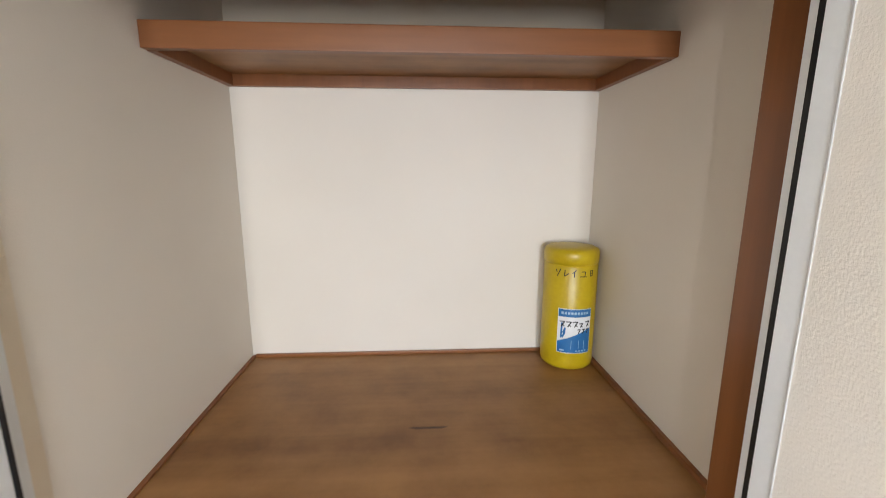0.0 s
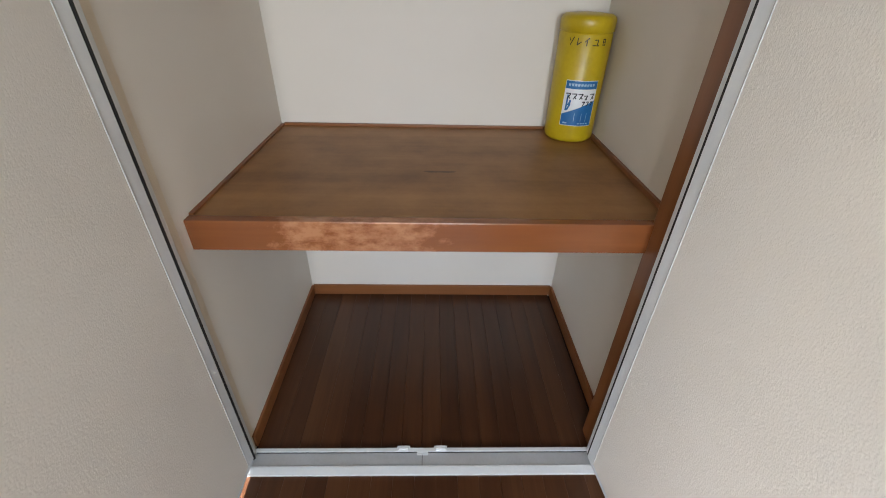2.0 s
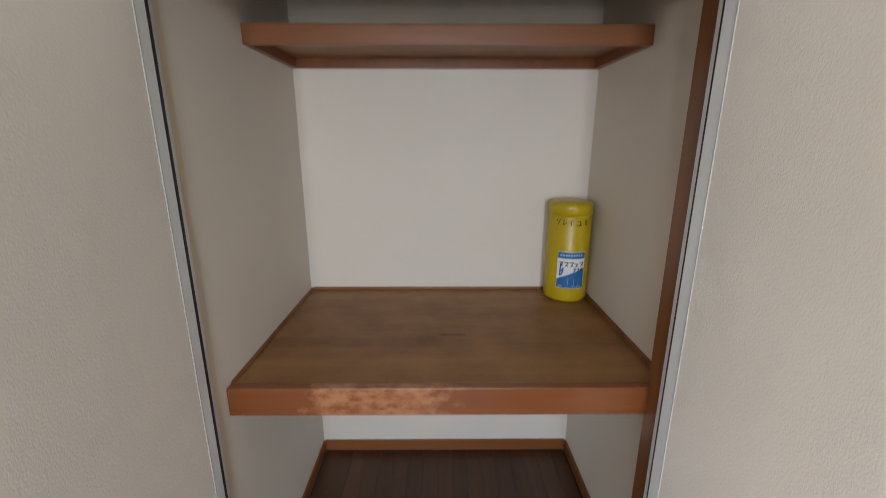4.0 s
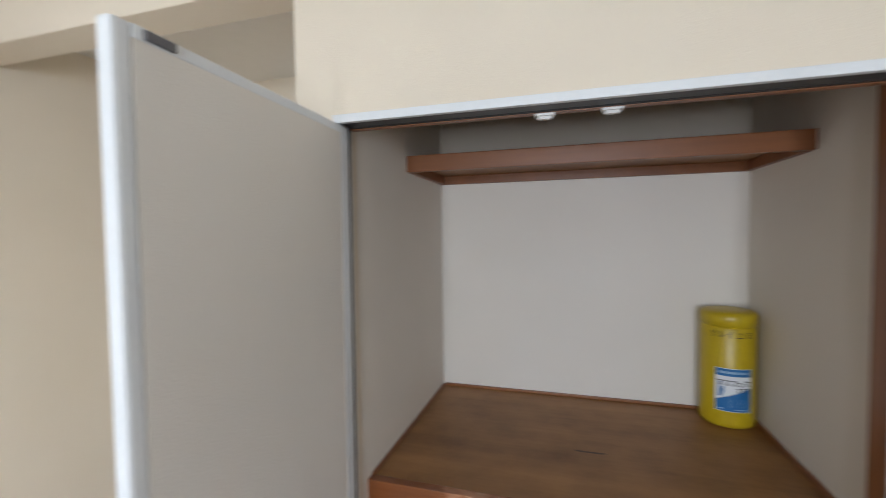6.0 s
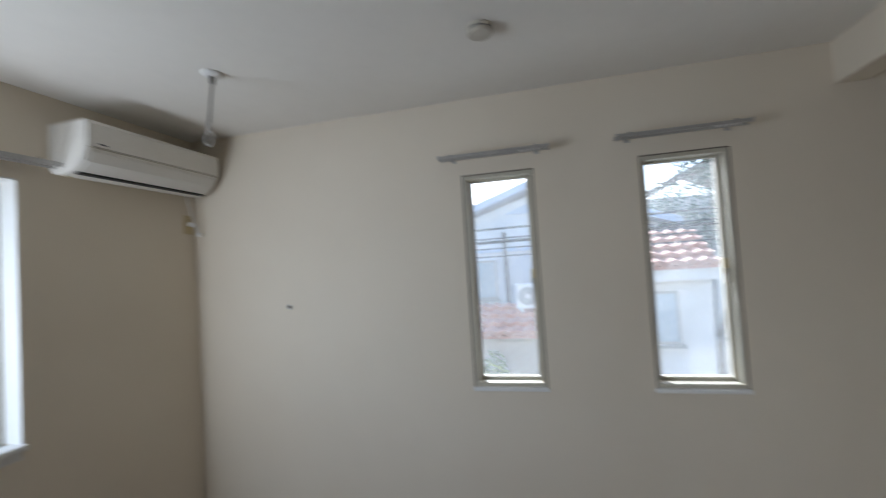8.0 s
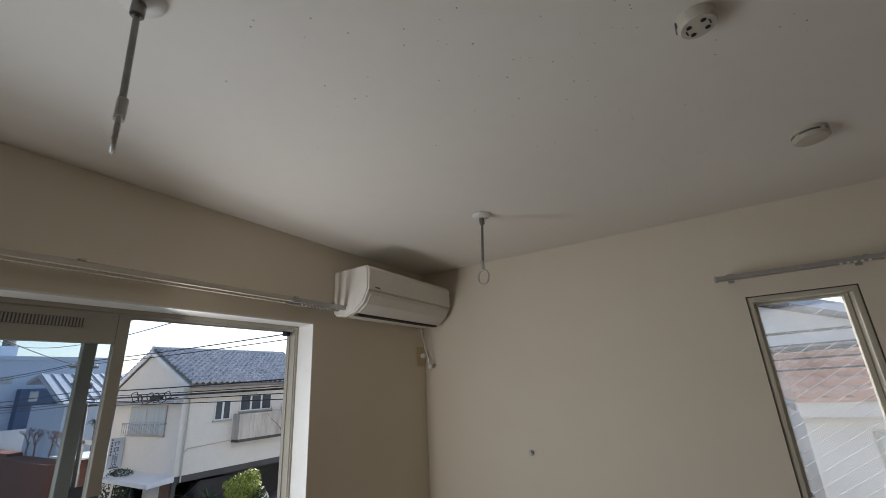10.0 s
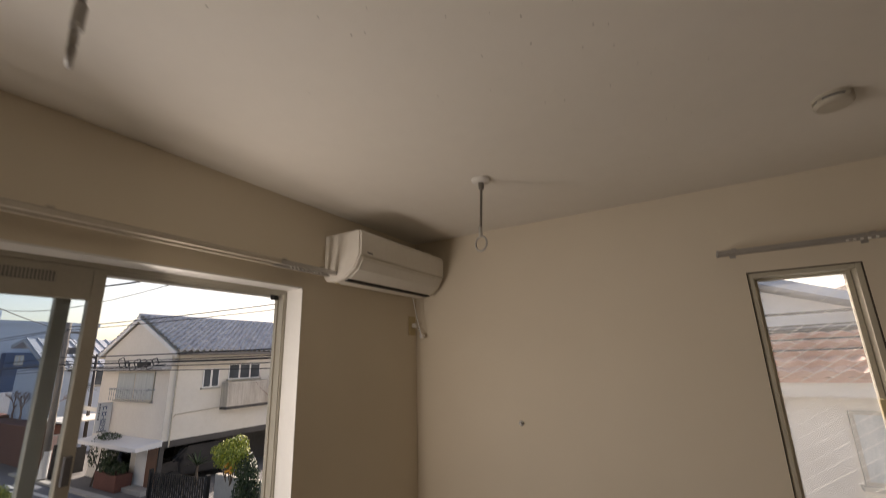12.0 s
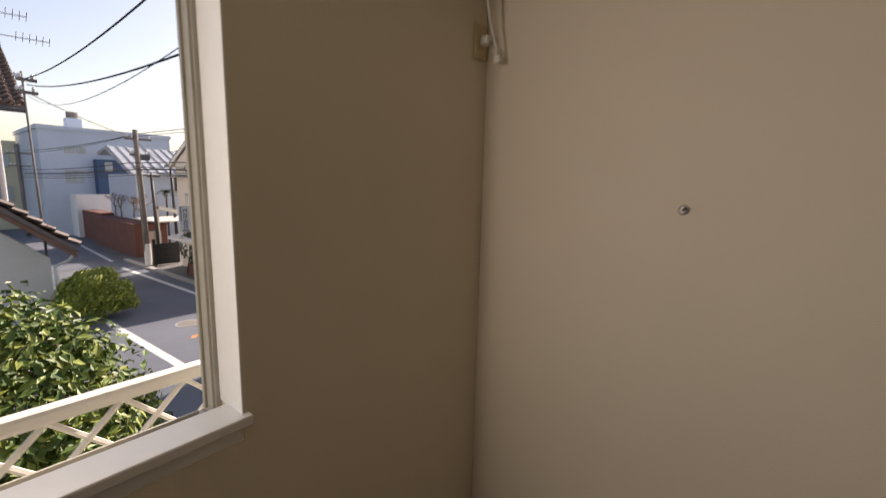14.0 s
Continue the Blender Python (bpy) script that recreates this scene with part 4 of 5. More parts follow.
for k in range(2):
    arc = [(rx + 0.023 * math.cos(a), ry + 0.023 * math.sin(a), H - 0.0283) for a in [1.0 + k * math.pi + 0.12 * i for i in range(6)]]
    part("contact_slot", tube(arc, 0.0014, 4), M_SEAL, cr)
part("side_notch", boxm(rx - 0.012, rx + 0.012, ry - 0.041, ry - 0.037, H - 0.016, H - 0.002), M_DARKGREY, cr)
# flecks on the ceiling
b = bmesh.new()
for i in range(170):
    fx, fy = rng.gauss(0.12, 0.42), rng.gauss(-2.05, 0.33)
    if not (XW + 0.05 < fx < XE and YS + 0.1 < fy < -0.1):
        continue
    s = rng.uniform(0.0009, 0.0024)
    b.faces.new([b.verts.new((fx + s * math.cos(a) * rng.uniform(0.5, 1.6), fy + s * math.sin(a), H - 0.0006)) for a in (0.3, 1.5, 2.7, 3.9, 5.1)])
tagged(part("ceiling_flecks", b, M_SPECK), "small dark flecks scattered on the ceiling paper", "stain", "", "stuff")

# ---- outside ----
G = -2.9
structure("ground", boxm(-400, 400, -600, 400, G - 0.5, G), M_SOIL, "grey earth and paving around the houses", "ground")
structure("road", prism([(-8.05, 40), (-7.6, -22), (-7.3, -29), (-7.9, -40), (-8.6, -60), (-5.0, -60), (-4.4, -40), (-3.2, -29), (-3.1, -18), (-2.6, -10), (-2.0, 40)], "z", G, G + 0.012), M_ASPHALT, "worn grey asphalt side street", "road")
structure("road_branch", boxm(-2.6, 30, -13.6, -9.5, G, G + 0.008), M_ASPHALT, "worn grey asphalt branch street", "road")


def marking(name, pts, w, material, label):
    b = bmesh.new()
    for (xa, ya), (xb, yb) in zip(pts, pts[1:]):
        d = Vector((xb - xa, yb - ya)).normalized()
        n = Vector((-d.y, d.x)) * w / 2
        lo, hi = G + 0.012, G + 0.017
        q = [(xa + n.x, ya + n.y), (xb + n.x, yb + n.y), (xb - n.x, yb - n.y), (xa - n.x, ya - n.y)]
        prism(q, "z", lo, hi, b)
    return structure(name, b, material, label, "road marking")


marking("edge_line_far", [(-6.72, -28.2), (-7.02, -20.0), (-7.12, -13.0), (-7.3, 10)], 0.16, M_LINE, "worn white line along the street edge")
marking("edge_line_beyond", [(-7.35, -40), (-6.9, -30.5)], 0.14, M_LINE, "worn white line along the street edge")
marking("edge_line_near", [(-3.78, -18.6), (-3.97, -13.1)], 0.2, M_LINE, "white line along the near street edge")
marking("stop_line", [(-3.97, -13.1), (-2.9, -12.9)], 0.3, M_LINE, "white stop line at the branch street")
arc = [(-5.69 - 0.21 * math.cos(a), -15.1 - 0.28 * math.sin(a)) for a in [k * math.pi / 8 for k in range(9)]]
marking("orange_mark", [(-5.94, -11.2), (-5.90, -15.1)] + arc[1:] + [(-5.56, -11.2)], 0.15, M_ORANGE, "orange painted road lettering")
marking("orange_dash", [(-4.92, -15.2), (-5.02, -15.38), (-5.16, -15.34), (-5.30, -15.02)], 0.14, M_ORANGE, "worn orange painted road lettering")
marking("orange_dot", [(-5.10, -13.75), (-5.09, -13.4)], 0.13, M_ORANGE, "worn orange painted road lettering")
mh = thing("manhole_cover", (-5.35, -16.65, G + 0.012), "round pale manhole cover set in the street", "manhole")
part("rim", lathe([(0, 0), (0.36, 0), (0.36, 0.008), (0, 0.008)], 32, (-5.35, -16.65, G + 0.012)), M_CONC, mh)
part("lid", lathe([(0, 0.008), (0.31, 0.008), (0.31, 0.012), (0, 0.012)], 32, (-5.35, -16.65, G + 0.012)), M_POLE, mh)
structure("kerb_far", prism([(-7.75, 12), (-7.55, -22), (-7.4, -30.5), (-7.62, -30.5), (-7.8, -22), (-8.0, 12)], "z", G, G + 0.10), M_CONC, "low concrete kerb along the street", "kerb")


def leaves(name, clumps, count, size, material, parent, seed, label=""):
    """Many small folded leaves, thick near the outside of overlapping clumps (centre, radii)."""
    r = np.random.RandomState(seed)
    vol = np.array([c[1][0] * c[1][1] * c[1][2] for c in clumps]) ** (2 / 3)
    pick = r.choice(len(clumps), count, p=vol / vol.sum())
    cen = np.array([c[0] for c in clumps])[pick]
    rad = np.array([c[1] for c in clumps])[pick]
    d = r.normal(size=(count, 3))
    d /= np.linalg.norm(d, axis=1)[:, None]
    p = cen + d * rad * (r.uniform(0.62, 1.06, (count, 1)))
    n = d + r.normal(scale=0.55, size=(count, 3)) + np.array([0, 0, 0.35])
    n /= np.linalg.norm(n, axis=1)[:, None]
    t = np.cross(n, r.normal(size=(count, 3)))
    t /= np.linalg.norm(t, axis=1)[:, None]
    s = np.cross(n, t)
    L = size * r.uniform(0.6, 1.25, (count, 1))
    wd = L * r.uniform(0.38, 0.55, (count, 1))
    a, b, c, e = p - t * L * 0.5, p + s * wd * 0.5 + n * L * 0.10, p + t * L * 0.5, p - s * wd * 0.5 + n * L * 0.10
    verts = np.stack([a, b, c, e], 1).reshape(-1, 3)
    i = np.arange(count) * 4
    faces = np.concatenate([np.stack([i, i + 1, i + 2], 1), np.stack([i, i + 2, i + 3], 1)])
    me = bpy.data.meshes.new(name)
    me.from_pydata(verts.tolist(), [], faces.tolist())
    me.materials.append(material)
    ob = new(name, me)
    if parent:
        ob.parent = parent
        ob.matrix_parent_inverse = world_of(parent).inverted()
    return tagged(ob, label)


def limbs(base, tops, radius, parent, material=None):
    b = bmesh.new()
    base = Vector(base)
    fork = base.lerp(Vector(tops[0]), 0.4)
    tube([base, base.lerp(fork, 0.5) + Vector((0.02, 0.01, 0)), fork], radius, 8, b, radius * 0.7)
    for t in tops:
        t = Vector(t)
        mid = fork.lerp(t, 0.5) + Vector((0.05, -0.04, 0.08))
        tube([fork - Vector((0, 0, 0.1)), mid, t], radius * 0.55, 6, b, radius * 0.12)
    return part("trunk", b, material or M_BARK, parent)


def tree(name, label, base, clumps, count, size, material, seed, category="tree", core=None):
    t = thing(name, base, label, category)
    limbs(base, [c[0] for c in clumps], 0.06 * max(c[1][0] for c in clumps) + 0.02, t)
    leaves("crown", clumps, count, size, material, t, seed)
    return t


tree("garden_shrub", "large glossy evergreen shrub below the window", (0.1, -7.1, G), [((0.2, -7.1, -0.45), (1.4, 1.1, 1.25)), ((-0.7, -6.9, -0.25), (0.72, 0.8, 0.80)), ((1.2, -7.0, -0.2), (1.2, 1.1, 1.1)), ((-0.45, -6.5, -0.85), (1.05, 0.8, 0.95)), ((-1.08, -7.1, -0.7), (0.50, 0.6, 0.62)), ((0.0, -7.1, -1.7), (1.4, 1.1, 1.0)), ((-0.45, -7.2, 0.25), (0.62, 0.6, 0.5)), ((-0.85, -6.7, -1.4), (0.7, 0.7, 0.7)), ((0.3, -6.6, 0.2), (0.8, 0.6, 0.5)), ((-0.95, -7.05, 0.1), (0.26, 0.3, 0.24)), ((-0.15, -6.85, 0.62), (0.28, 0.3, 0.22)), ((-1.35, -7.1, -0.45), (0.2, 0.25, 0.2))], 36000, 0.092, M_LEAF, 3, "shrub")
tree("round_bush", "clipped round yellow-green bush at the street corner", (-3.75, -19.3, G), [((-3.75, -19.3, -2.05), (0.85, 0.9, 0.75)), ((-4.2, -19.2, -2.25), (0.5, 0.6, 0.5)), ((-3.2, -19.1, -2.1), (0.55, 0.6, 0.55)), ((-3.65, -19.0, -1.62), (0.6, 0.6, 0.42)), ((-3.1, -19.2, -1.75), (0.3, 0.35, 0.3)), ((-4.35, -19.0, -1.95), (0.3, 0.35, 0.28)), ((-3.9, -18.9, -1.38), (0.28, 0.3, 0.2)), ((-3.35, -19.0, -1.42), (0.22, 0.25, 0.18)), ((-4.5, -19.1, -2.45), (0.3, 0.35, 0.25))], 11000, 0.105, M_LEAF_Y, 5, "bush")
tree("fruit_shrub", "yellow-green garden shrub with a few orange fruits", (-9.0, -16.2, G), [((-8.85, -16.0, -1.0), (0.5, 0.6, 0.36)), ((-8.9, -16.5, -1.28), (0.36, 0.36, 0.30)), ((-8.7, -15.5, -1.2), (0.36, 0.40, 0.34)), ((-8.95, -15.85, -0.74), (0.32, 0.36, 0.22)), ((-8.8, -16.75, -1.05), (0.22, 0.22, 0.16)), ((-8.65, -15.15, -0.95), (0.22, 0.24, 0.2))], 3000, 0.11, M_LEAF_Y, 7, "shrub")
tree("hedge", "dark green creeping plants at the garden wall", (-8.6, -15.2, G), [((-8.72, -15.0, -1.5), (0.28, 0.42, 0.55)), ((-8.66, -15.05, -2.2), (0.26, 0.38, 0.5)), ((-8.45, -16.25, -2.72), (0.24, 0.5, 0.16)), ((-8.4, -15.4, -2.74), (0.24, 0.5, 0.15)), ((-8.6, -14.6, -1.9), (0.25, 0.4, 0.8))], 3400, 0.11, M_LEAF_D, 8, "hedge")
fs = thing("orange_fruits", (-8.5, -15.6, -1.4), "a few ripe orange fruits hanging in the shrub", "fruit")
rf = random.Random(2)
for k in range(7):
    part("fruit", lathe([(0, -0.05), (0.035, -0.035), (0.05, 0), (0.035, 0.035), (0, 0.05)], 10, (-8.42 + rf.uniform(-0.06, 0.06), -15.5 + rf.uniform(-0.25, 0.25), -1.36 + rf.uniform(-0.16, 0.14))), M_FLOWER, fs, smooth=True)


# -- roofs
def tiled_slope(y_eave, z_eave, y_ridge, z_ridge, xa, xb, cols, rows, material, parent, name="roof_tiles", amp=0.12, along="x"):
    """Courses of rolled tiles on a slope that runs along x (or y)."""
    b = bmesh.new()
    n = 4
    slope = Vector((y_ridge - y_eave, z_ridge - z_eave))
    up = Vector((-slope.y, slope.x)).normalized()
    if up.y < 0:
        up = -up
    for r in range(rows):
        f0, f1 = r / rows, (r + 1.12) / rows
        line0, line1 = [], []
        for c in range(cols * n + 1):
            x = xa + (xb - xa) * c / (cols * n)
            k = (c % n) / n
            hgt = amp * (math.sin(k * 2 * math.pi) * 0.5 + 0.5)
            for f, lift, line in ((f0, 0.10, line0), (f1, 0.0, line1)):
                f = min(f, 1.0)
                py = y_eave + slope.x * f + up.x * (hgt + lift)
                pz = z_eave + slope.y * f + up.y * (hgt + lift)
                line.append(b.verts.new((x, py, pz) if along == "x" else (py, x, pz)))
        low = [b.verts.new(v.co - (Vector((0, up.x, up.y)) if along == "x" else Vector((up.x, 0, up.y))) * 0.10) for v in line0]
        for i in range(cols * n):
            b.faces.new((line0[i], line0[i + 1], line1[i + 1], line1[i]))
            b.faces.new((low[i], low[i + 1], line0[i + 1], line0[i]))
    return tagged(part(name, b, material, parent), "", "", "", "stuff")


def house_window(parent, face, u0, u1, z0, z1, at, label="", panes=2, sill=True, pane=M_SHUTTER, frame_mat=M_BEIGE_ALU):
    """A framed window on a facade. face 'x': on a wall facing +x at x = at; 'y': facing +y at y = at."""
    def bx(ua, ub, d0, d1, za, zb, bev=0.0):
        return boxm(at + d0, at + d1, ua, ub, za, zb, bev) if face == "x" else boxm(ua, ub, at + d0, at + d1, za, zb, bev)
    w = part("window", bx(u0, u1, 0.003, 0.04, z0, z1), frame_mat, parent, label)
    step = (u1 - u0) / panes
    for k in range(panes):
        part("pane", bx(u0 + k * step + 0.05, u0 + (k + 1) * step - 0.05, 0.04, 0.046, z0 + 0.05, z1 - 0.05), pane, w)
    if sill:
        part("sill", bx(u0 - 0.05, u1 + 0.05, 0.003, 0.12, z0 - 0.06, z0), M_BEIGE_ALU, w)
    return w


h1 = thing("street_house", (-12, -23.8, G), "two-storey cream rendered house with a grey tiled gable roof", "house")
b = prism([(-26.8, G), (-26.8, 2.45), (-23.8, 3.85), (-20.8, 2.45), (-20.8, -1.1), (-22.6, -1.1), (-22.6, G)], "x", -15.6, -9.0)
part("wall", b, M_CREAM, h1, "cream rendered walls")
# dark sheets line the carport recess; their colour carries its shade
part("lower_wall", boxm(-15.6, -9.6, -22.5, -22.45, G, -1.1), M_SHADEWALL, h1, "recessed ground floor wall, coloured dark for the carport's shade")
part("carport_back", boxm(-15.6, -15.4, -22.45, -20.9, G, -1.1), M_SHADEWALL, h1)
part("carport_post", boxm(-9.16, -9.0, -20.98, -20.82, G, -1.1), M_SHADEWALL, h1)
part("base_beam", boxm(-15.6, -8.98, -20.95, -20.78, -1.32, -1.08), M_SHADEWALL, h1)
rf1 = part("roof", prism([(-27.35, 2.25), (-23.8, 3.92), (-20.25, 2.25), (-20.25, 2.36), (-23.8, 4.04), (-27.35, 2.36)], "x", -16.0, -8.9), M_CREAM2, h1, "gabled roof deck with pale verge")
tiled_slope(-20.2, 2.36, -23.8, 4.06, -15.95, -8.92, 26, 13, M_KAWARA, rf1)
tiled_slope(-27.4, 2.36, -23.8, 4.06, -15.95, -8.92, 26, 13, M_KAWARA, rf1)
part("ridge", tube([(-16.0, -23.8, 4.10), (-8.88, -23.8, 4.10)], 0.13, 8), M_KAWARA, rf1, "ridge tiles")
part("gutter", tube([(-16.0, -20.14, 2.3), (-8.9, -20.14, 2.3)], 0.06, 8), M_POLE, rf1)
part("verge_board", prism([(-27.3, 2.2), (-23.8, 3.85), (-20.3, 2.2), (-20.3, 2.38), (-23.8, 4.04), (-27.3, 2.38)], "x", -8.9, -8.85), M_WHITEWALL, rf1)
led = part("ledge", boxm(-9.0, -8.62, -26.9, -20.75, 1.70, 1.80), M_KAWARA, h1, "shallow ledge roof over the upper window")
part("ledge_side", boxm(-12.2, -9.0, -20.8, -20.45, 1.86, 1.94), M_CREAM2, h1)
house_window(h1, "x", -25.1, -21.9, 0.42, 1.62, -9.0, "upper window with two broad curtained panes", 2)
rl = part("window_railing", boxm(-8.75, -8.72, -25.2, -21.8, 0.9, 0.94), M_METALROOF, h1, "low metal window railing")
for k in range(17):
    part("baluster", boxm(-8.742, -8.728, -25.15 + 0.2 * k, -25.136 + 0.2 * k, 0.42, 0.9), M_METALROOF, rl)
part("rail_arm", boxm(-9.0, -8.72, -25.2, -25.17, 0.86, 0.9), M_METALROOF, rl)
part("rail_arm", boxm(-9.0, -8.72, -21.83, -21.8, 0.86, 0.9), M_METALROOF, rl)
house_window(h1, "y", -11.12, -10.38, 0.86, 1.68, -20.8, "small side window", 2, pane=M_DARKPANE, frame_mat=M_WHITEWALL)
house_window(h1, "y", -13.2, -11.55, 1.15, 1.85, -20.8, "side window behind the balcony", 3, pane=M_DARKPANE, frame_mat=M_WHITEWALL)
bal = part("balcony", boxm(-13.8, -11.3, -20.8, -20.3, -0.12, 0.0), M_SHADEWALL, h1, "small stained balcony")
part("parapet", boxm(-13.8, -11.3, -20.36, -20.3, 0.0, 1.05), M_STAINED, bal, "pale corrugated balcony panel")
for k in range(12):
    part("panel_rib", boxm(-13.75 + 0.21 * k, -13.70 + 0.21 * k, -20.3, -20.292, 0.0, 1.0), M_STAINED, bal)
part("parapet", boxm(-11.36, -11.3, -20.8, -20.36, 0.0, 1.05), M_STAINED, bal)
part("downpipe", tube([(-9.25, -20.72, 2.25), (-9.25, -20.72, -1.3)], 0.032, 8), M_CREAM2, h1)
part("side_pipe", tube([(-9.25, -20.74, -0.25), (-9.4, -20.74, -0.1), (-12.6, -20.74, 0.05)], 0.022, 6), M_CREAM2, h1)
part("awning", prism([(-9.0, -1.02), (-8.05, -1.16), (-8.05, -1.30), (-9.0, -1.24)], "y", -25.8, -20.7), M_WHITEWALL, h1, "white canopy over the entrance")
part("door", boxm(-8.997, -8.96, -22.5, -21.65, G, -1.3), M_WHITEWALL, h1, "white side door")
part("door", boxm(-8.997, -8.95, -21.6, -20.9, G, -1.28), M_BROWNDOOR, h1, "brown entrance door")
part("shop_window", boxm(-8.997, -8.96, -25.0, -23.0, G + 0.4, -1.35), M_GLASS_FAR, h1, "dark shop window")
part("step", boxm(-9.0, -8.5, -22.6, -20.8, G, G + 0.15), M_CONC, h1)
sg = thing("shop_sign", (-8.7, -25.3, -0.3), "white projecting shop sign with dark characters", "sign")
part("sign_board", boxm(-8.98, -8.42, -25.34, -25.26, -0.95, 0.32, 0.01), M_WHITEWALL, sg)
for k in range(2):
    part("sign_mark", boxm(-8.80, -8.60, -25.262, -25.256, 0.13 - 0.24 * k, 0.16 - 0.24 * k), M_NAVY, sg)
    part("sign_mark", boxm(-8.78, -8.75, -25.262, -25.256, 0.02 - 0.24 * k, 0.16 - 0.24 * k), M_NAVY, sg)
    part("sign_mark", boxm(-8.66, -8.63, -25.262, -25.256, 0.0 - 0.24 * k, 0.12 - 0.24 * k), M_NAVY, sg)
for k, ch in enumerate("工務店"):
    lettering("sign_letter", ch, 0.25, Matrix.Translation((-8.70, -25.255, -0.32 - 0.22 * k)) @ pose(0, 0, 0, 90, 0, 180), M_NAVY, sg)
for k in range(6):
    part("sign_mark", boxm(-8.54, -8.48, -25.262, -25.256, 0.20 - 0.12 * k, 0.28 - 0.12 * k), M_DARKGREY, sg)
part("sign_mark", boxm(-8.88, -8.52, -25.262, -25.256, -0.92, -0.87), M_DARKGREY, sg)
pl = thing("brick_planter", (-8.4, -23.2, G), "low red-brown brick planter by the entrance", "planter")
part("wall", boxm(-8.85, -8.25, -24.1, -22.3, G, G + 0.62, 0.02), M_BRICK, pl)
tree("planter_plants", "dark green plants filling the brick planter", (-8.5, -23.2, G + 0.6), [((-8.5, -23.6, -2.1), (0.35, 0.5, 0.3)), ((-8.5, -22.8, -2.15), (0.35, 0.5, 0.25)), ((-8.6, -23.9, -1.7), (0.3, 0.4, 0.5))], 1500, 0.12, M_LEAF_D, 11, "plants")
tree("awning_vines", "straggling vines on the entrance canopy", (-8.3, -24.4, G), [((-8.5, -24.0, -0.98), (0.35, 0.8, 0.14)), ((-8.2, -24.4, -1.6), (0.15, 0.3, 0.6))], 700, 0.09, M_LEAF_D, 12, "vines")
gt = thing("carport_gate", (-8.55, -18.45, G), "black folding iron gate in front of the carport", "gate")
ga, gb = Vector((-8.36, -19.95, 0)), Vector((-8.72, -17.0, 0))
for k in range(27):
    p = ga.lerp(gb, k / 26)
    part("bar", boxm(p.x - 0.02, p.x + 0.02, p.y - 0.02, p.y + 0.02, G + 0.05, G + 0.98), M_BLACKIRON, gt)
for k in range(11):
    p, q = ga.lerp(gb, 2 * k / 22), ga.lerp(gb, (2 * k + 2) / 22)
    part("brace", tube([(p.x + 0.03, p.y, G + 0.2), (q.x + 0.03, q.y, G + 0.92)], 0.014, 4), M_BLACKIRON, gt)
for p in (ga, gb):
    part("gate_post", boxm(p.x - 0.06, p.x + 0.06, p.y - 0.06, p.y + 0.06, G, G + 1.08, 0.01), M_BLACKIRON, gt)
car = thing("parked_car", (-10.6, -21.4, G), "dark car parked in the shaded carport", "car")
b = prism([(-12.6, G + 0.3), (-12.6, G + 0.85), (-12.2, G + 0.95), (-11.7, G + 1.42), (-10.2, G + 1.45), (-9.7, G + 1.0), (-9.05, G + 0.85), (-9.0, G + 0.35)], "y", -22.3, -21.0)
bmesh.ops.bevel(b, geom=list(b.edges), offset=0.06, segments=2, affect="EDGES")
part("body", b, M_CARPAINT, car)
part("windscreen", prism([(-10.13, G + 1.38), (-9.72, G + 1.03), (-9.69, G + 1.06), (-10.09, G + 1.41)], "y", -22.15, -21.15), M_GLASS_FAR, car)
part("number_plate", boxm(-8.995, -8.98, -21.85, -21.45, G + 0.45, G + 0.62), M_WHITEWALL, car)
for y in (-22.05, -21.25):
    part("headlight", boxm(-9.06, -8.99, y - 0.16, y + 0.16, G + 0.68, G + 0.8, 0.02), M_FRAME, car)
for x in (-12.0, -9.7):
    for y in (-22.3, -21.0):
        part("wheel", lathe([(0, -0.1), (0.3, -0.1), (0.3, 0.1), (0, 0.1)], 20, (x, y, G + 0.3), pose(0, 0, 0, 90)), M_SEAL, car)
gw = structure("garden_wall", boxm(-9.05, -8.88, -16.85, -14.5, G, G + 1.1), M_CONC, "low pale concrete garden wall", "wall")

# white house that closes the street side
h4 = thing("white_house", (-12, -12, G), "tall plain white rendered house beside the street", "house")
part("wall", boxm(-14, -9.3, -14.4, -7.5, G, 5.6), M_WHITEWALL, h4)
part("roof", boxm(-14.2, -9.1, -14.6, -7.3, 5.6, 5.75), M_KAWARA, h4)

# -- street beyond
bw = thing("red_block_wall", (-8.6, -35, G), "long red-brown block wall along the street", "wall")
part("wall", boxm(-9.8, -8.2, -39.0, -31.0, G, -1.05), M_BRICK, bw)
part("coping", boxm(-9.85, -8.15, -39.05, -30.95, -1.05, -0.97), M_BRICK, bw)
part("lower_wall", boxm(-9.5, -8.6, -45, -39.05, G, -0.8), M_BRICK, bw)
pb = thing("pink_board", (-7.9, -28.2, G), "pale pink notice board leaning at the street", "board")
part("board", boxm(-8.15, -7.75, -28.1, -28.04, G + 0.35, -1.15, 0.01), M_PINK, pb)
part("leg", boxm(-8.1, -8.05, -28.09, -28.05, G, G + 0.35), M_POLE, pb)
part("leg", boxm(-7.85, -7.8, -28.09, -28.05, G, G + 0.35), M_POLE, pb)
dg = thing("dark_gate", (-8.6, -27.5, G), "dark solid yard gate beside the house", "gate")
part("panel", boxm(-9.2, -8.0, -27.75, -27.68, G + 0.05, -1.75), M_BLACKIRON, dg)
part("gate_post", boxm(-8.1, -7.98, -27.78, -27.64, G, -1.5), M_BLACKIRON, dg)
cp = thing("white_carport", (-9.3, -29, G), "white steel carport frame with a sloping beam", "carport")
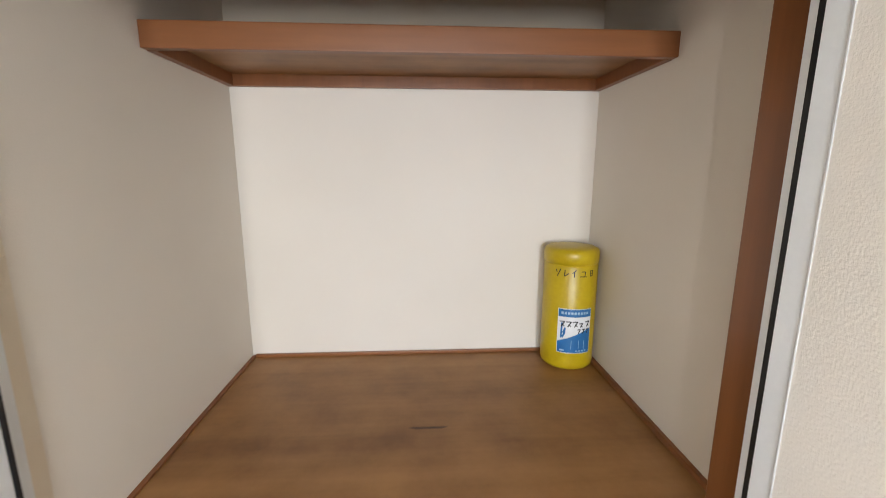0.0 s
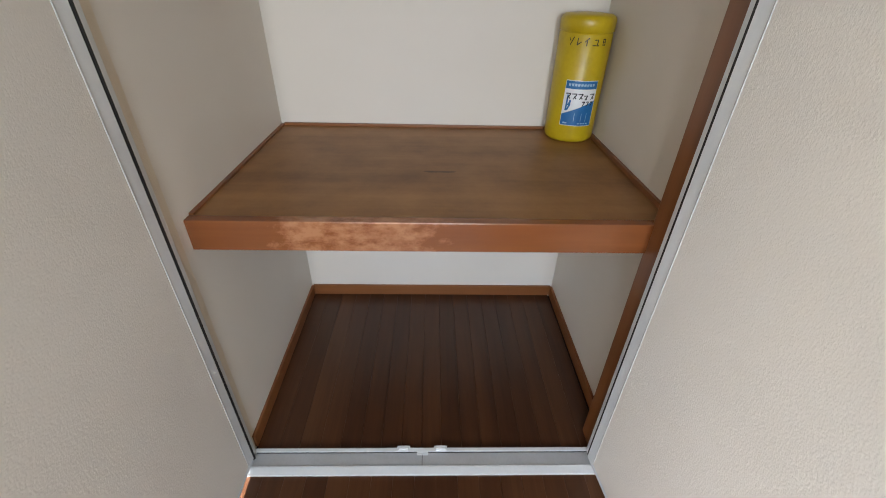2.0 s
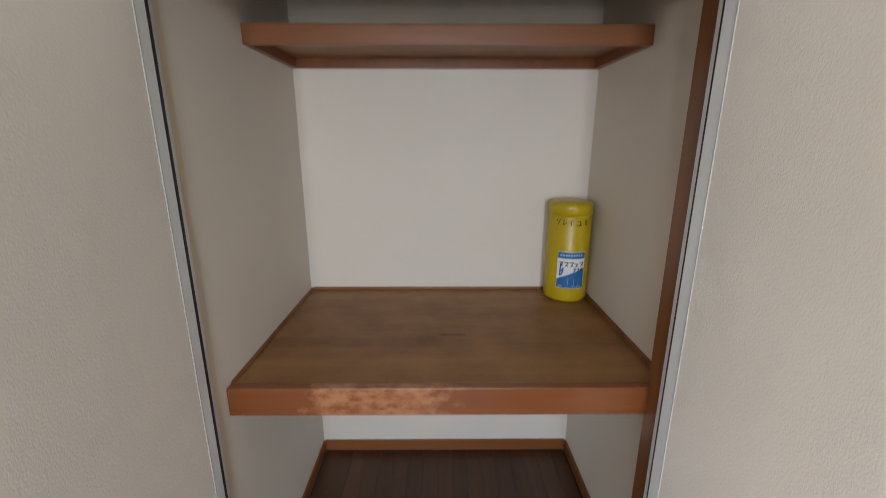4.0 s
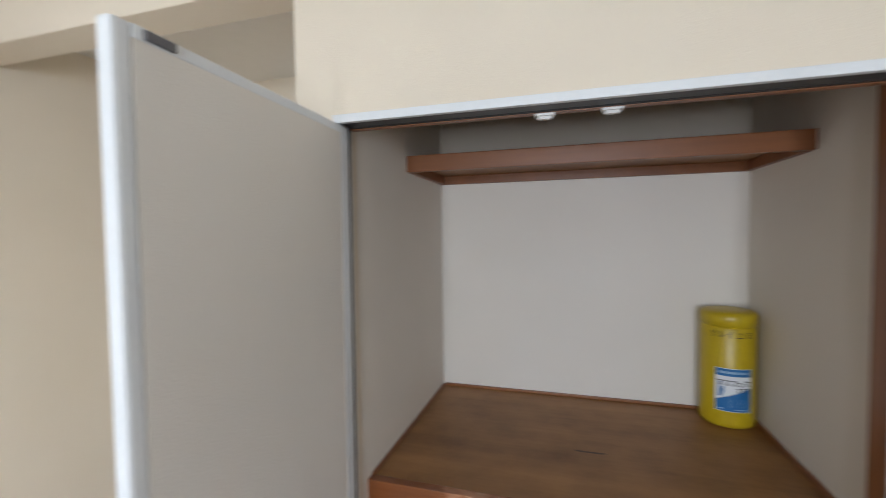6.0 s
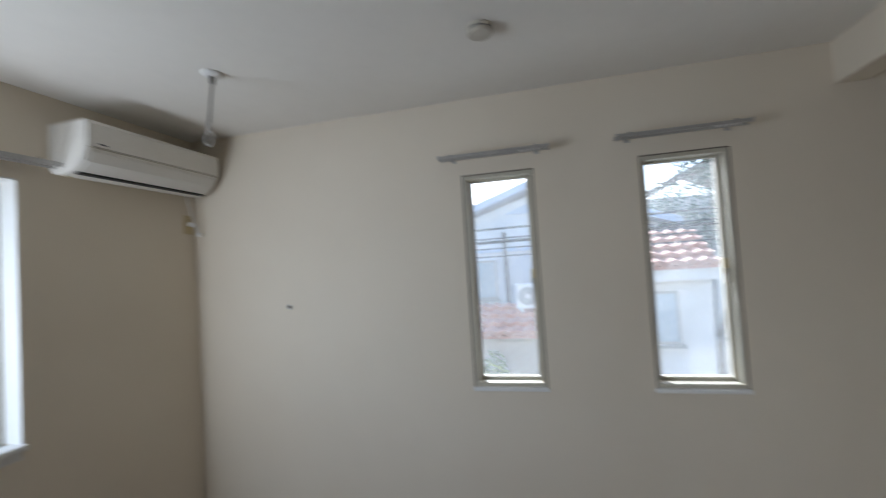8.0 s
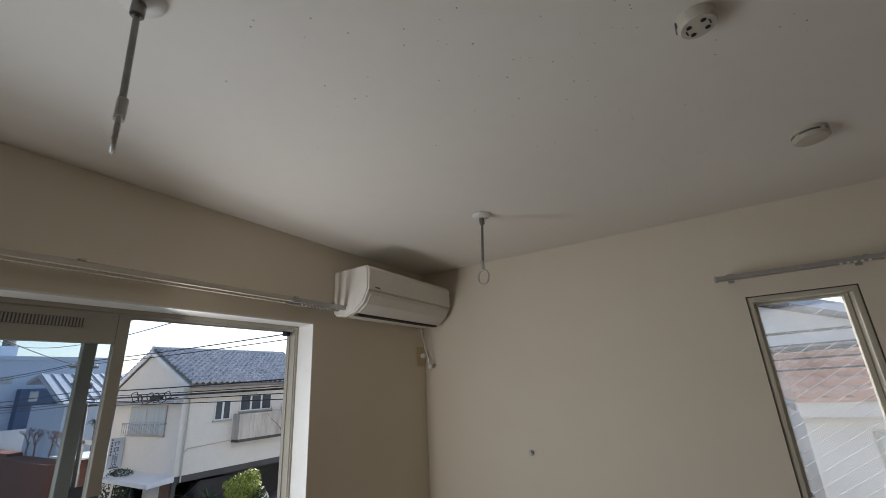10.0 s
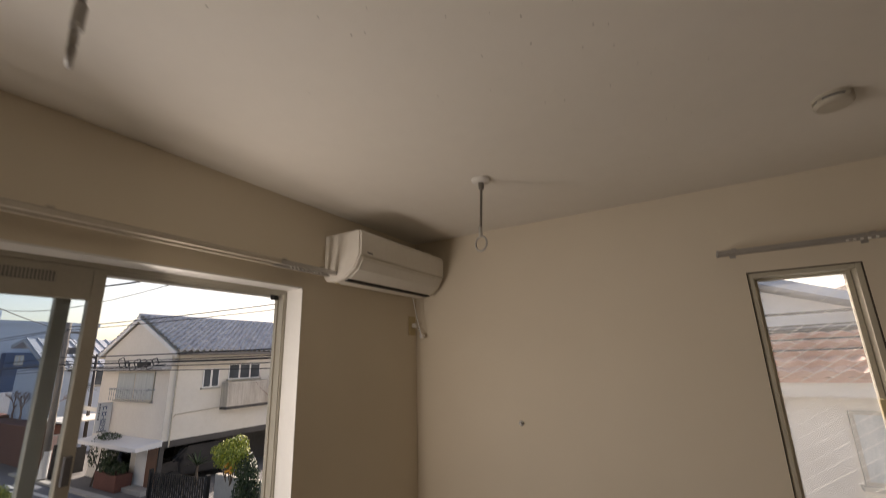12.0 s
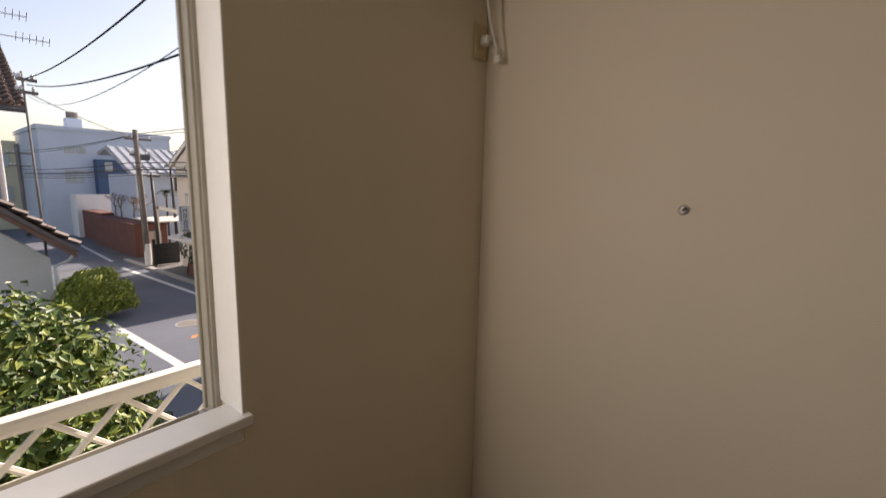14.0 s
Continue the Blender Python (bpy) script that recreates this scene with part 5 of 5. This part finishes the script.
part("post", boxm(-8.72, -8.58, -28.9, -28.76, G, 0.15), M_WHITE_STEEL, cp)
part("beam", prism([(-8.58, 0.02), (-8.58, 0.22), (-10.9, -0.45), (-10.9, -0.65)], "y", -28.9, -28.76), M_WHITE_STEEL, cp)
part("roof_sheet", prism([(-8.6, -0.75), (-8.6, -0.68), (-11.2, -0.68), (-11.2, -0.75)], "y", -32.5, -29.0), M_WHITE_STEEL, cp)
part("meter_box", boxm(-8.95, -8.35, -29.6, -29.3, -2.0, -1.25, 0.01), M_CONC, cp)
mb = thing("workshop", (-11.5, -36, G), "pale building with a ribbed metal roof", "building")
part("wall", boxm(-15, -9.3, -39.5, -34.0, G, 1.9), M_GREYBLUE, mb)
rr = part("roof", prism([(-33.6, 1.8), (-33.6, 1.92), (-38.0, 3.75), (-40.0, 3.4), (-40.0, 3.2), (-38.0, 3.55)], "x", -15.4, -8.9), M_METALROOF, mb, "ribbed pale metal roof")
for k in range(13):
    x = -15.3 + 0.52 * k
    part("rib", prism([(-33.6, 1.92), (-33.6, 2.0), (-38.0, 3.83), (-38.0, 3.75)], "x", x, x + 0.07), M_METALROOF, rr)
house_window(mb, "y", -12.2, -11.4, 0.8, 1.8, -34.0, "dark window", 1, pane=M_DARKPANE)
gb_ = thing("office_block", (-11, -50, G), "pale blue-grey flat-roofed block with a navy bay", "building")
part("wall", boxm(-15.6, -6.9, -56, -46.0, G, 5.2), M_GREYBLUE, gb_)
part("parapet", boxm(-15.7, -6.8, -56.1, -45.9, 5.2, 5.5), M_GREYBLUE, gb_)
part("bay", boxm(-12.6, -10.0, -46.0, -45.0, -0.1, 3.1), M_NAVY, gb_, "navy blue projecting bay")
part("wing", boxm(-13.0, -8.3, -46.0, -44.0, G, 0.35), M_WHITEWALL, gb_, "low white wing")
part("garage_door", boxm(-9.3, -8.7, -44.0, -43.95, G, -1.9), M_DARKGREY, gb_)
part("roof_tank", boxm(-10.2, -9.2, -50, -49, 5.5, 6.5), M_GREYBLUE, gb_)
part("roof_tank", lathe([(0, 6.5), (0.4, 6.5), (0.4, 7.0), (0, 7.1)], 16, (-9.7, -49.5, 0)), M_POLE, gb_)
for x in (-9.6, -8.9, -11.4, -12.1):
    house_window(gb_, "y", x, x + 0.6, 3.5, 4.0, -46.0, "", 2, False)
house_window(gb_, "y", -11.0, -10.5, 2.2, 2.9, -45.0, "", 2, False)
house_window(gb_, "y", -9.3, -8.2, 1.2, 2.2, -46.0, "", 2, False)
yb_ = thing("yellow_block", (-4.5, -56, G), "pale yellow apartment block far down the street", "building")
part("wall", boxm(-6.7, 2, -62, -54, G, 4.6), M_YELLOWB, yb_)
for k in range(3):
    house_window(yb_, "y", -6.2 + 1.6 * k, -5.2 + 1.6 * k, 2.4, 3.5, -54, "", 2)
    house_window(yb_, "y", -6.2 + 1.6 * k, -5.2 + 1.6 * k, -0.4, 0.8, -54, "", 2)
part("upper_floor", boxm(-5.9, 2, -61, -55, 4.6, 6.6), M_CREAM2, yb_)

h3 = thing("corner_house", (0.5, -23, G), "cream house with brown tiled roofs behind the shrub", "house")
part("wall", prism([(-2.9, G), (-2.9, -0.95), (-0.4, 1.25), (2.1, -0.95), (2.1, G)], "y", -26, -20.3), M_CREAM, h3, "cream rendered gable end")
lr = part("roof", prism([(-3.45, -0.62), (-0.4, 2.05), (2.65, -0.62), (2.65, -0.78), (-0.4, 1.85), (-3.45, -0.78)], "y", -26.2, -19.75), M_BROWNROOF, h3, "brown tiled lower roof")
tiled_slope(-3.5, -0.62, -0.4, 2.07, -26.2, -19.72, 22, 11, M_BROWNROOF, lr, along="y")
part("verge", prism([(-3.45, -0.80), (-0.4, 1.83), (-0.4, 1.70), (-3.45, -0.95)], "y", -19.9, -19.7), M_BROWNDOOR, h3, "dark brown verge board")
part("gutter", tube([(-3.48, -26.2, -0.72), (-3.48, -19.7, -0.72)], 0.06, 8), M_DARKGREY, h3)
part("downpipe", tube([(-3.45, -19.85, -0.76), (-3.3, -20.1, -1.05), (-2.98, -20.2, -1.2), (-2.98, -20.22, G)], 0.05, 8), M_WHITEWALL, h3, "white downpipe")
part("upper_wall", boxm(-2.25, 4, -30, -23.5, 0.2, 3.75), M_CREAM, h3)
part("upper_gable", prism([(-29.6, 3.75), (-26.0, 6.1), (-23.5, 3.75)], "x", -2.25, 4), M_CREAM, h3)
ur = part("upper_roof", prism([(-22.6, 3.88), (-26.0, 6.30), (-29.6, 3.88), (-29.6, 3.70), (-26.0, 6.10), (-22.6, 3.66)], "x", -3.08, 4.3), M_BROWNROOF, h3, "brown tiled upper roof")
tiled_slope(-22.56, 3.88, -26.0, 6.32, -3.08, 4.3, 26, 15, M_BROWNROOF, ur)
part("barge_board", prism([(-22.6, 3.60), (-22.6, 3.92), (-26.0, 6.36), (-26.0, 6.04)], "x", -3.12, -3.08), M_BROWNDOOR, ur, "dark brown barge board")
part("upper_ridge", tube([(-3.1, -26.0, 6.42), (4.3, -26.0, 6.42)], 0.12, 8), M_BROWNROOF, ur)
part("upper_gutter", tube([(-3.08, -22.52, 3.74), (4.3, -22.52, 3.74)], 0.055, 8), M_DARKGREY, ur)
part("upper_downpipe", tube([(-2.42, -23.4, 3.7), (-2.42, -23.4, 0.3)], 0.075, 8), M_WHITEWALL, h3)

# -- poles and lines
def utility_pole(x, y, top, r, label, arms, material=M_POLE):
    p = thing("utility_pole", (x, y, G), label, "utility pole")
    part("pole", tube([(x, y, G), (x + 0.1, y, top)], r, 12, None, r * 0.75), material, p, smooth=True)
    for z, half in arms:
        part("crossarm", boxm(x - half, x + half, y - 0.05, y + 0.05, z - 0.05, z + 0.05, 0.01), material, p)
        for dx in (-half + 0.1, 0.25, half - 0.1):
            part("insulator", lathe([(0, 0), (0.05, 0.02), (0.05, 0.1), (0.02, 0.15), (0, 0.15)], 10, (x + dx, y, z + 0.05)), M_WHITE_PL, p)
    return p


p1 = utility_pole(-7.63, -27.35, 3.95, 0.15, "tall weathered concrete utility pole with white band", [(3.5, 0.55), (2.75, 0.4)])
part("band", lathe([(0.158, 0), (0.156, 1.1)], 14, (-7.63, -27.35, G + 0.15)), M_WHITEWALL, p1, "white wrapped band")
part("transformer", boxm(-7.95, -7.6, -27.2, -26.95, 2.5, 2.75, 0.02), M_DARKGREY, p1)
utility_pole(-8.55, -28.6, 1.85, 0.09, "slim dark steel pole with a street lamp head", [(1.75, 0.3)], M_STEELPOLE)
utility_pole(-10.4, -31.2, 2.6, 0.09, "slim dark steel pole behind the house", [(2.4, 0.4)], M_STEELPOLE)
utility_pole(-7.9, 14.0, 4.2, 0.15, "tall weathered concrete utility pole", [(3.7, 0.55), (2.6, 0.4)])
utility_pole(-5.9, -47.0, 4.0, 0.13, "distant utility pole with crossarms", [(3.3, 0.7), (2.4, 0.6)])


def cable(name, a, b_, sag, r=0.014):
    a, b_ = Vector(a), Vector(b_)
    pts = [a.lerp(b_, t) - Vector((0, 0, sag * 4 * t * (1 - t))) for t in [k / 18 for k in range(19)]]
    return tagged(part(name, tube(pts, r, 5), M_CABLE), "black overhead cable strung along the street", "cable", "overhead cables")


for k, (dx, z, s, r) in enumerate([(0.0, 3.75, 0.35, 0.018), (0.35, 2.35, 0.28, 0.02), (0.05, 2.15, 0.25, 0.014), (0.1, 2.05, 0.22, 0.03), (0.15, 1.9, 0.2, 0.014), (0.2, 1.78, 0.24, 0.014), (0.45, 3.55, 0.4, 0.014)]):
    cable("overhead_cable", (-7.55 + dx, -27.3, z), (-7.85 + dx, 14.0, z + 0.35), s, r)
    cable("overhead_cable", (-7.55 + dx, -27.3, z), (-6.2 + dx, -47.0, z - 0.2), s * 0.5, r)
cable("overhead_cable", (-7.6, -27.3, 2.2), (-9.0, -24.0, 2.0), 0.05)
cable("overhead_cable", (-7.6, -27.3, 2.0), (-9.0, -21.2, 1.9), 0.15, 0.02)
cable("overhead_cable", (-10.4, -31.2, 2.4), (-7.6, -27.3, 3.3), 0.1)
rc = random.Random(6)
knots = thing("cable_coils", (-7.6, -20.2, 2.0), "tangled coils of spare cable on the overhead lines", "cable")
for k in range(7):
    c = Vector((-7.55, -21.6 + 0.42 * k, 1.95 + rc.uniform(-0.1, 0.1)))
    rr_ = rc.uniform(0.08, 0.2)
    part("coil", tube([c + Vector((0.03 * math.sin(3 * a), rr_ * math.cos(a) * 1.6, rr_ * math.sin(a))) for a in [2 * math.pi * i / 16 for i in range(17)]], 0.016, 5), M_CABLE, knots)
part("splice_box", boxm(-7.62, -7.5, -20.3, -19.5, 1.86, 2.0, 0.02), M_CABLE, knots)


def bare_tree(name, label, base, height, spread, seed):
    """A leafless tree: forking, tapering twigs."""
    rb_ = random.Random(seed)
    t = thing(name, base, label, "tree")
    b = bmesh.new()
    def grow(p, d, length, r, depth):
        q = p + d * length
        mid = p.lerp(q, 0.5) + Vector((rb_.uniform(-1, 1), rb_.uniform(-1, 1), 0)) * length * 0.06
        tube([p, mid, q], r, 5, b, r * 0.65)
        if depth:
            for _ in range(3 if depth > 1 else 4):
                e = (d + Vector((rb_.uniform(-1, 1), rb_.uniform(-1, 1), rb_.uniform(-0.2, 0.7))) * spread).normalized()
                grow(q, e, length * rb_.uniform(0.55, 0.8), r * 0.6, depth - 1)
    grow(Vector(base), Vector((0, 0, 1)), height * 0.4, 0.06, 4)
    part("trunk", b, M_BARKP, t)
    return t


for k in range(4):
    bare_tree("bare_shrub", "bare gnarled brown shrub behind the block wall", (-9.2 + 0.2 * (k % 2), -38.2 + 1.9 * k, -0.97), 1.5, 1.0, 20 + k)
bare_tree("bare_tree", "leafless reddish garden tree beside the balcony", (-13.6, -19.4, G), 4.6, 0.75, 3)


def blades(name, label, base, trunk, count, length, droop, seed):
    """A plant of long pointed, folded blades that spread from the top of a short trunk."""
    rp_ = random.Random(seed)
    t = thing(name, base, label, "plant")
    top = Vector(base) + Vector((0, 0, trunk))
    part("trunk", tube([base, top], 0.07, 8, None, 0.05), M_BARK, t)
    b = bmesh.new()
    for k in range(count):
        a, rise = 2 * math.pi * k / count + rp_.uniform(-0.2, 0.2), rp_.uniform(0.25, 1.3)
        out = Vector((math.cos(a), math.sin(a), 0))
        wide = Vector((-math.sin(a), math.cos(a), 0))
        reach = length * rp_.uniform(0.75, 1.1)
        prev = None
        for i in range(6):
            f = i / 5
            mid = top + out * (reach * f * math.cos(rise)) + Vector((0, 0, reach * (f * math.sin(rise) - droop * f * f)))
            w = wide * (0.045 * (1 - f) ** 0.6 + 0.002)
            row = [b.verts.new(mid - w), b.verts.new(mid - Vector((0, 0, 0.012))), b.verts.new(mid + w)]
            if prev:
                b.faces.new((prev[0], prev[1], row[1], row[0]))
                b.faces.new((prev[1], prev[2], row[2], row[1]))
            prev = row
    part("crown", b, M_LEAF_D, t)
    return t


blades("palm", "small dark green palm behind the white carport", (-10.65, -33.2, G), 3.6, 44, 0.8, 0.6, 41)
blades("spiky_plant", "dark spiky plant standing in the shaded carport", (-10.3, -20.35, G), 0.75, 14, 0.75, 0.1, 42)
p5 = utility_pole(-3.15, -22.3, 4.95, 0.04, "slim service pole beside the corner house", [(4.7, 0.25), (4.3, 0.25)])
cable("overhead_cable", (-3.15, -22.3, 4.75), (-2.55, -6.0, 4.2), 0.3, 0.016)
cable("overhead_cable", (-3.15, -22.3, 4.55), (-2.6, -6.0, 3.1), 0.3, 0.016)
cable("overhead_cable", (-3.15, -22.3, 4.3), (-7.55, -27.3, 3.55), 0.12, 0.016)
cable("overhead_cable", (-3.15, -22.3, 4.2), (-2.0, -6.0, 2.9), 0.5, 0.006)
an = thing("tv_antenna", (-1.6, -23.0, 4.15), "thin rooftop television antenna", "antenna")
part("mast", tube([(-1.6, -23.0, 4.15), (-1.6, -23.0, 7.6)], 0.02, 6), M_POLE, an)
for z, xa, xb in ((6.7, -3.35, -1.2), (6.05, -3.85, -1.3)):
    part("boom", tube([(xa, -22.4, z), (xb, -23.0, z)], 0.014, 5), M_POLE, an)
    for k in range(6):
        x = xa + 0.16 * k
        part("element", tube([(x, -22.55, z - 0.12), (x, -22.3, z + 0.12)], 0.009, 4), M_POLE, an)

# -- own building outside: eave and window guard rail
ev = structure("eave", boxm(-2.6, 3.4, -4.25, YS - 0.16, 2.225, 2.36), M_CREAM, "cream eave over the wide window", "eave")
gr = thing("window_guard_rail", (0.2, -3.9, 0.7), "white painted steel guard rail outside the window", "railing")
b = bmesh.new()
box(b, -0.86, 1.35, -3.925, -3.885, 0.99, 1.03, 0.012)
part("top_rail", b, M_WHITE_STEEL, gr, smooth=False)
part("bottom_rail", boxm(-0.86, 1.35, -3.918, -3.892, 0.70, 0.725, 0.006), M_WHITE_STEEL, gr)
for k in range(16):
    x = -0.81 + 0.14 * k
    for side in (-0.27, 0.27):
        reach = min(1.0, ((1.33 - x) if side > 0 else (x + 0.84)) / 0.27)
        if reach > 0.15:
            part("brace", tube([(x, -3.905 + 0.005 * side, 0.992), (x + side * reach, -3.905 + 0.005 * side, 0.992 - 0.27 * reach)], 0.0075, 6), M_WHITE_STEEL, gr)
for x in (-0.86, 1.33):
    part("end_post", boxm(x, x + 0.025, -3.918, -3.892, 0.725, 0.99, 0.004), M_WHITE_STEEL, gr)
    part("wall_arm", boxm(x, x + 0.025, -3.892, YS - 0.16, 0.97, 0.99, 0.004), M_WHITE_STEEL, gr)
    part("wall_arm", boxm(x, x + 0.025, -3.892, YS - 0.16, 0.70, 0.72, 0.004), M_WHITE_STEEL, gr)

# -- neighbours seen through the slim windows
n1 = thing("terracotta_house", (-8.5, 0, G), "neighbour house with terracotta roof band and white walls", "house")
part("wall", boxm(-12, -7.6, -1.0, 1.45, G, 1.16), M_CREAM, n1)
part("fascia", boxm(-7.62, -7.35, -1.05, 1.5, 1.14, 1.34), M_CREAM, n1, "cream eaves fascia")
rb = part("roof", prism([(-7.3, 1.34), (-7.3, 1.40), (-8.6, 2.04), (-9.9, 1.40), (-9.9, 1.34)], "y", -1.05, 1.5), M_ORANGE_TILE, n1, "terracotta roof deck")
tiled_slope(-7.28, 1.38, -8.6, 2.06, -1.05, 1.5, 10, 5, M_ORANGE_TILE, rb, along="y", amp=0.05)
part("ridge", tube([(-8.6, -1.05, 2.1), (-8.6, 1.5, 2.1)], 0.07, 8), M_DARKGREY, n1)
house_window(n1, "x", -0.3, 0.9, 0.0, 0.95, -7.6, "white-curtained window", 2)
n2 = thing("gable_house", (-11, -1.7, G), "white rendered house with a blue-grey gable roof", "house")
part("wall", prism([(-4.6, G), (-4.6, 2.35), (-1.66, 3.3), (1.3, 2.35), (1.3, G)], "x", -15, -10.2), M_WHITEWALL, n2)
part("roof", prism([(-5.0, 2.25), (-1.66, 3.42), (1.7, 2.25), (1.7, 2.42), (-1.66, 3.60), (-5.0, 2.42)], "x", -15.3, -9.7), M_GREYBLUE, n2, "blue-grey sheet roof")
part("gable_vent", prism([(-2.3, 2.85), (-1.66, 3.12), (-1.0, 2.85)], "x", -10.2, -10.15), M_GREYBLUE, n2, "blue-grey louvred gable panel")
part("string_course", boxm(-10.2, -10.14, -4.6, 1.3, 1.9, 2.0), M_GREYBLUE, n2)
house_window(n2, "x", -3.2, -2.6, 0.7, 1.7, -10.2, "blue-grey window", 1)
part("corner_pipe", tube([(-10.15, -2.35, 2.4), (-10.15, -2.35, G)], 0.05, 6), M_POLE, n2)
n3 = thing("porch_roof", (-7.8, -1.9, G), "lean-to with a faded terracotta tiled roof", "lean-to")
part("wall", boxm(-8.6, -7.7, -2.9, -1.35, G, 0.2), M_CREAM2, n3)
rp = part("roof", prism([(-7.4, 0.18), (-7.4, 0.23), (-8.6, 0.72), (-8.6, 0.66)], "y", -3.0, -1.32), M_ORANGE_TILE, n3)
tiled_slope(-7.38, 0.22, -8.6, 0.72, -3.0, -1.32, 7, 4, M_ORANGE_TILE, rp, along="y", amp=0.05)
ou = thing("outdoor_unit", (-8.2, -1.6, 0.6), "white outdoor air conditioner unit on the lean-to", "outdoor unit")
part("case", boxm(-8.4, -8.1, -2.0, -1.4, 0.66, 1.16, 0.015), M_WHITE_PL, ou)
part("fan_grille", lathe([(0, 0), (0.19, 0), (0.19, 0.02), (0, 0.02)], 28, (-8.1, -1.76, 0.92), pose(0, 0, 0, 0, 90, 0)), M_CONC, ou)
part("hub", lathe([(0, 0.02), (0.05, 0.02), (0.05, 0.035), (0, 0.035)], 16, (-8.1, -1.76, 0.92), pose(0, 0, 0, 0, 90, 0)), M_WHITE_PL, ou)
for y in (-1.9, -1.5):
    part("foot", boxm(-8.38, -8.12, y - 0.03, y + 0.03, 0.5, 0.66), M_WHITE_PL, ou)
n4 = thing("cream_house", (-14, 0.5, G), "cream house with a grey roof farther behind", "house")
part("wall", boxm(-17, -12.6, 1.6, 6.5, G, 3.2), M_CREAM, n4)
part("roof", prism([(1.2, 3.05), (4.0, 4.4), (6.9, 3.05), (6.9, 3.2), (4.0, 4.58), (1.2, 3.2)], "x", -17.4, -12.2), M_BROWNROOF, n4)
fn = thing("slat_fence", (-5.6, 0, G), "grey upright slat fence on a pale wall", "fence")
part("base_wall", boxm(-9.0, -8.8, -4.6, 3.0, G, -1.2), M_CONC, fn)
part("fence_rail", boxm(-8.93, -8.87, -4.6, 3.0, -0.2, -0.14), M_POLE, fn)
for k in range(48):
    part("slat", boxm(-8.95, -8.9, -4.55 + 0.155 * k, -4.47 + 0.155 * k, -1.2, -0.1), M_POLE, fn)
tree("garden_tree", "leafy grey-green tree between the neighbour houses", (-10.5, 2.6, G), [((-10.5, 2.2, 2.6), (1.0, 1.2, 1.1)), ((-10.3, 3.4, 3.3), (0.9, 1.1, 1.0)), ((-10.8, 1.3, 2.2), (0.7, 0.8, 0.7)), ((-10.4, 2.6, 4.0), (0.8, 0.9, 0.7)), ((-10.2, 3.2, 1.9), (0.8, 1.0, 0.8))], 5200, 0.13, M_LEAF_G, 31)
tree("yard_plants", "small yard plants below the slim windows", (-7.0, -2.6, G), [((-7.0, -2.6, -1.2), (0.35, 0.35, 0.6)), ((-7.1, -2.4, -0.4), (0.25, 0.25, 0.4))], 900, 0.1, M_LEAF, 33, "plants")

# ---- floor boards ----
fl = structure("floor", boxm(XW, XE, YS, 1.003, -0.2, -0.012), M_GAP, "dark brown varnished wooden board floor", "floor")


def plank_mesh(length, w):
    b = boxm(0, w, 0, length, -0.012, 0.0)
    bmesh.ops.bevel(b, geom=[e for e in b.edges if all(v.co.z > -0.001 for v in e.verts)], offset=0.0007, segments=1, affect="EDGES")
    me = bpy.data.meshes.new("plank")
    b.to_mesh(me)
    b.free()
    me.materials.append(M_PLANK)
    return me


def plank(me, x, y):
    ob = new("plank", me)
    ob.location = (x, y, 0)
    ob.parent = fl


PW = 0.0758
closet_board = plank_mesh(1.0, PW - 0.0004)
for k in range(17):
    plank(closet_board, 0.012 + k * PW, 0.0)
room_board = plank_mesh(1.187, PW - 0.0004)
for k in range(53):
    for j in range(3):
        plank(room_board, XW + 0.009 + k * PW, YS + 0.001 + j * 1.1868)
alcove_board = plank_mesh(0.99, PW - 0.0004)
for k in range(19):
    plank(alcove_board, XW + 0.009 + k * PW, 0.002)
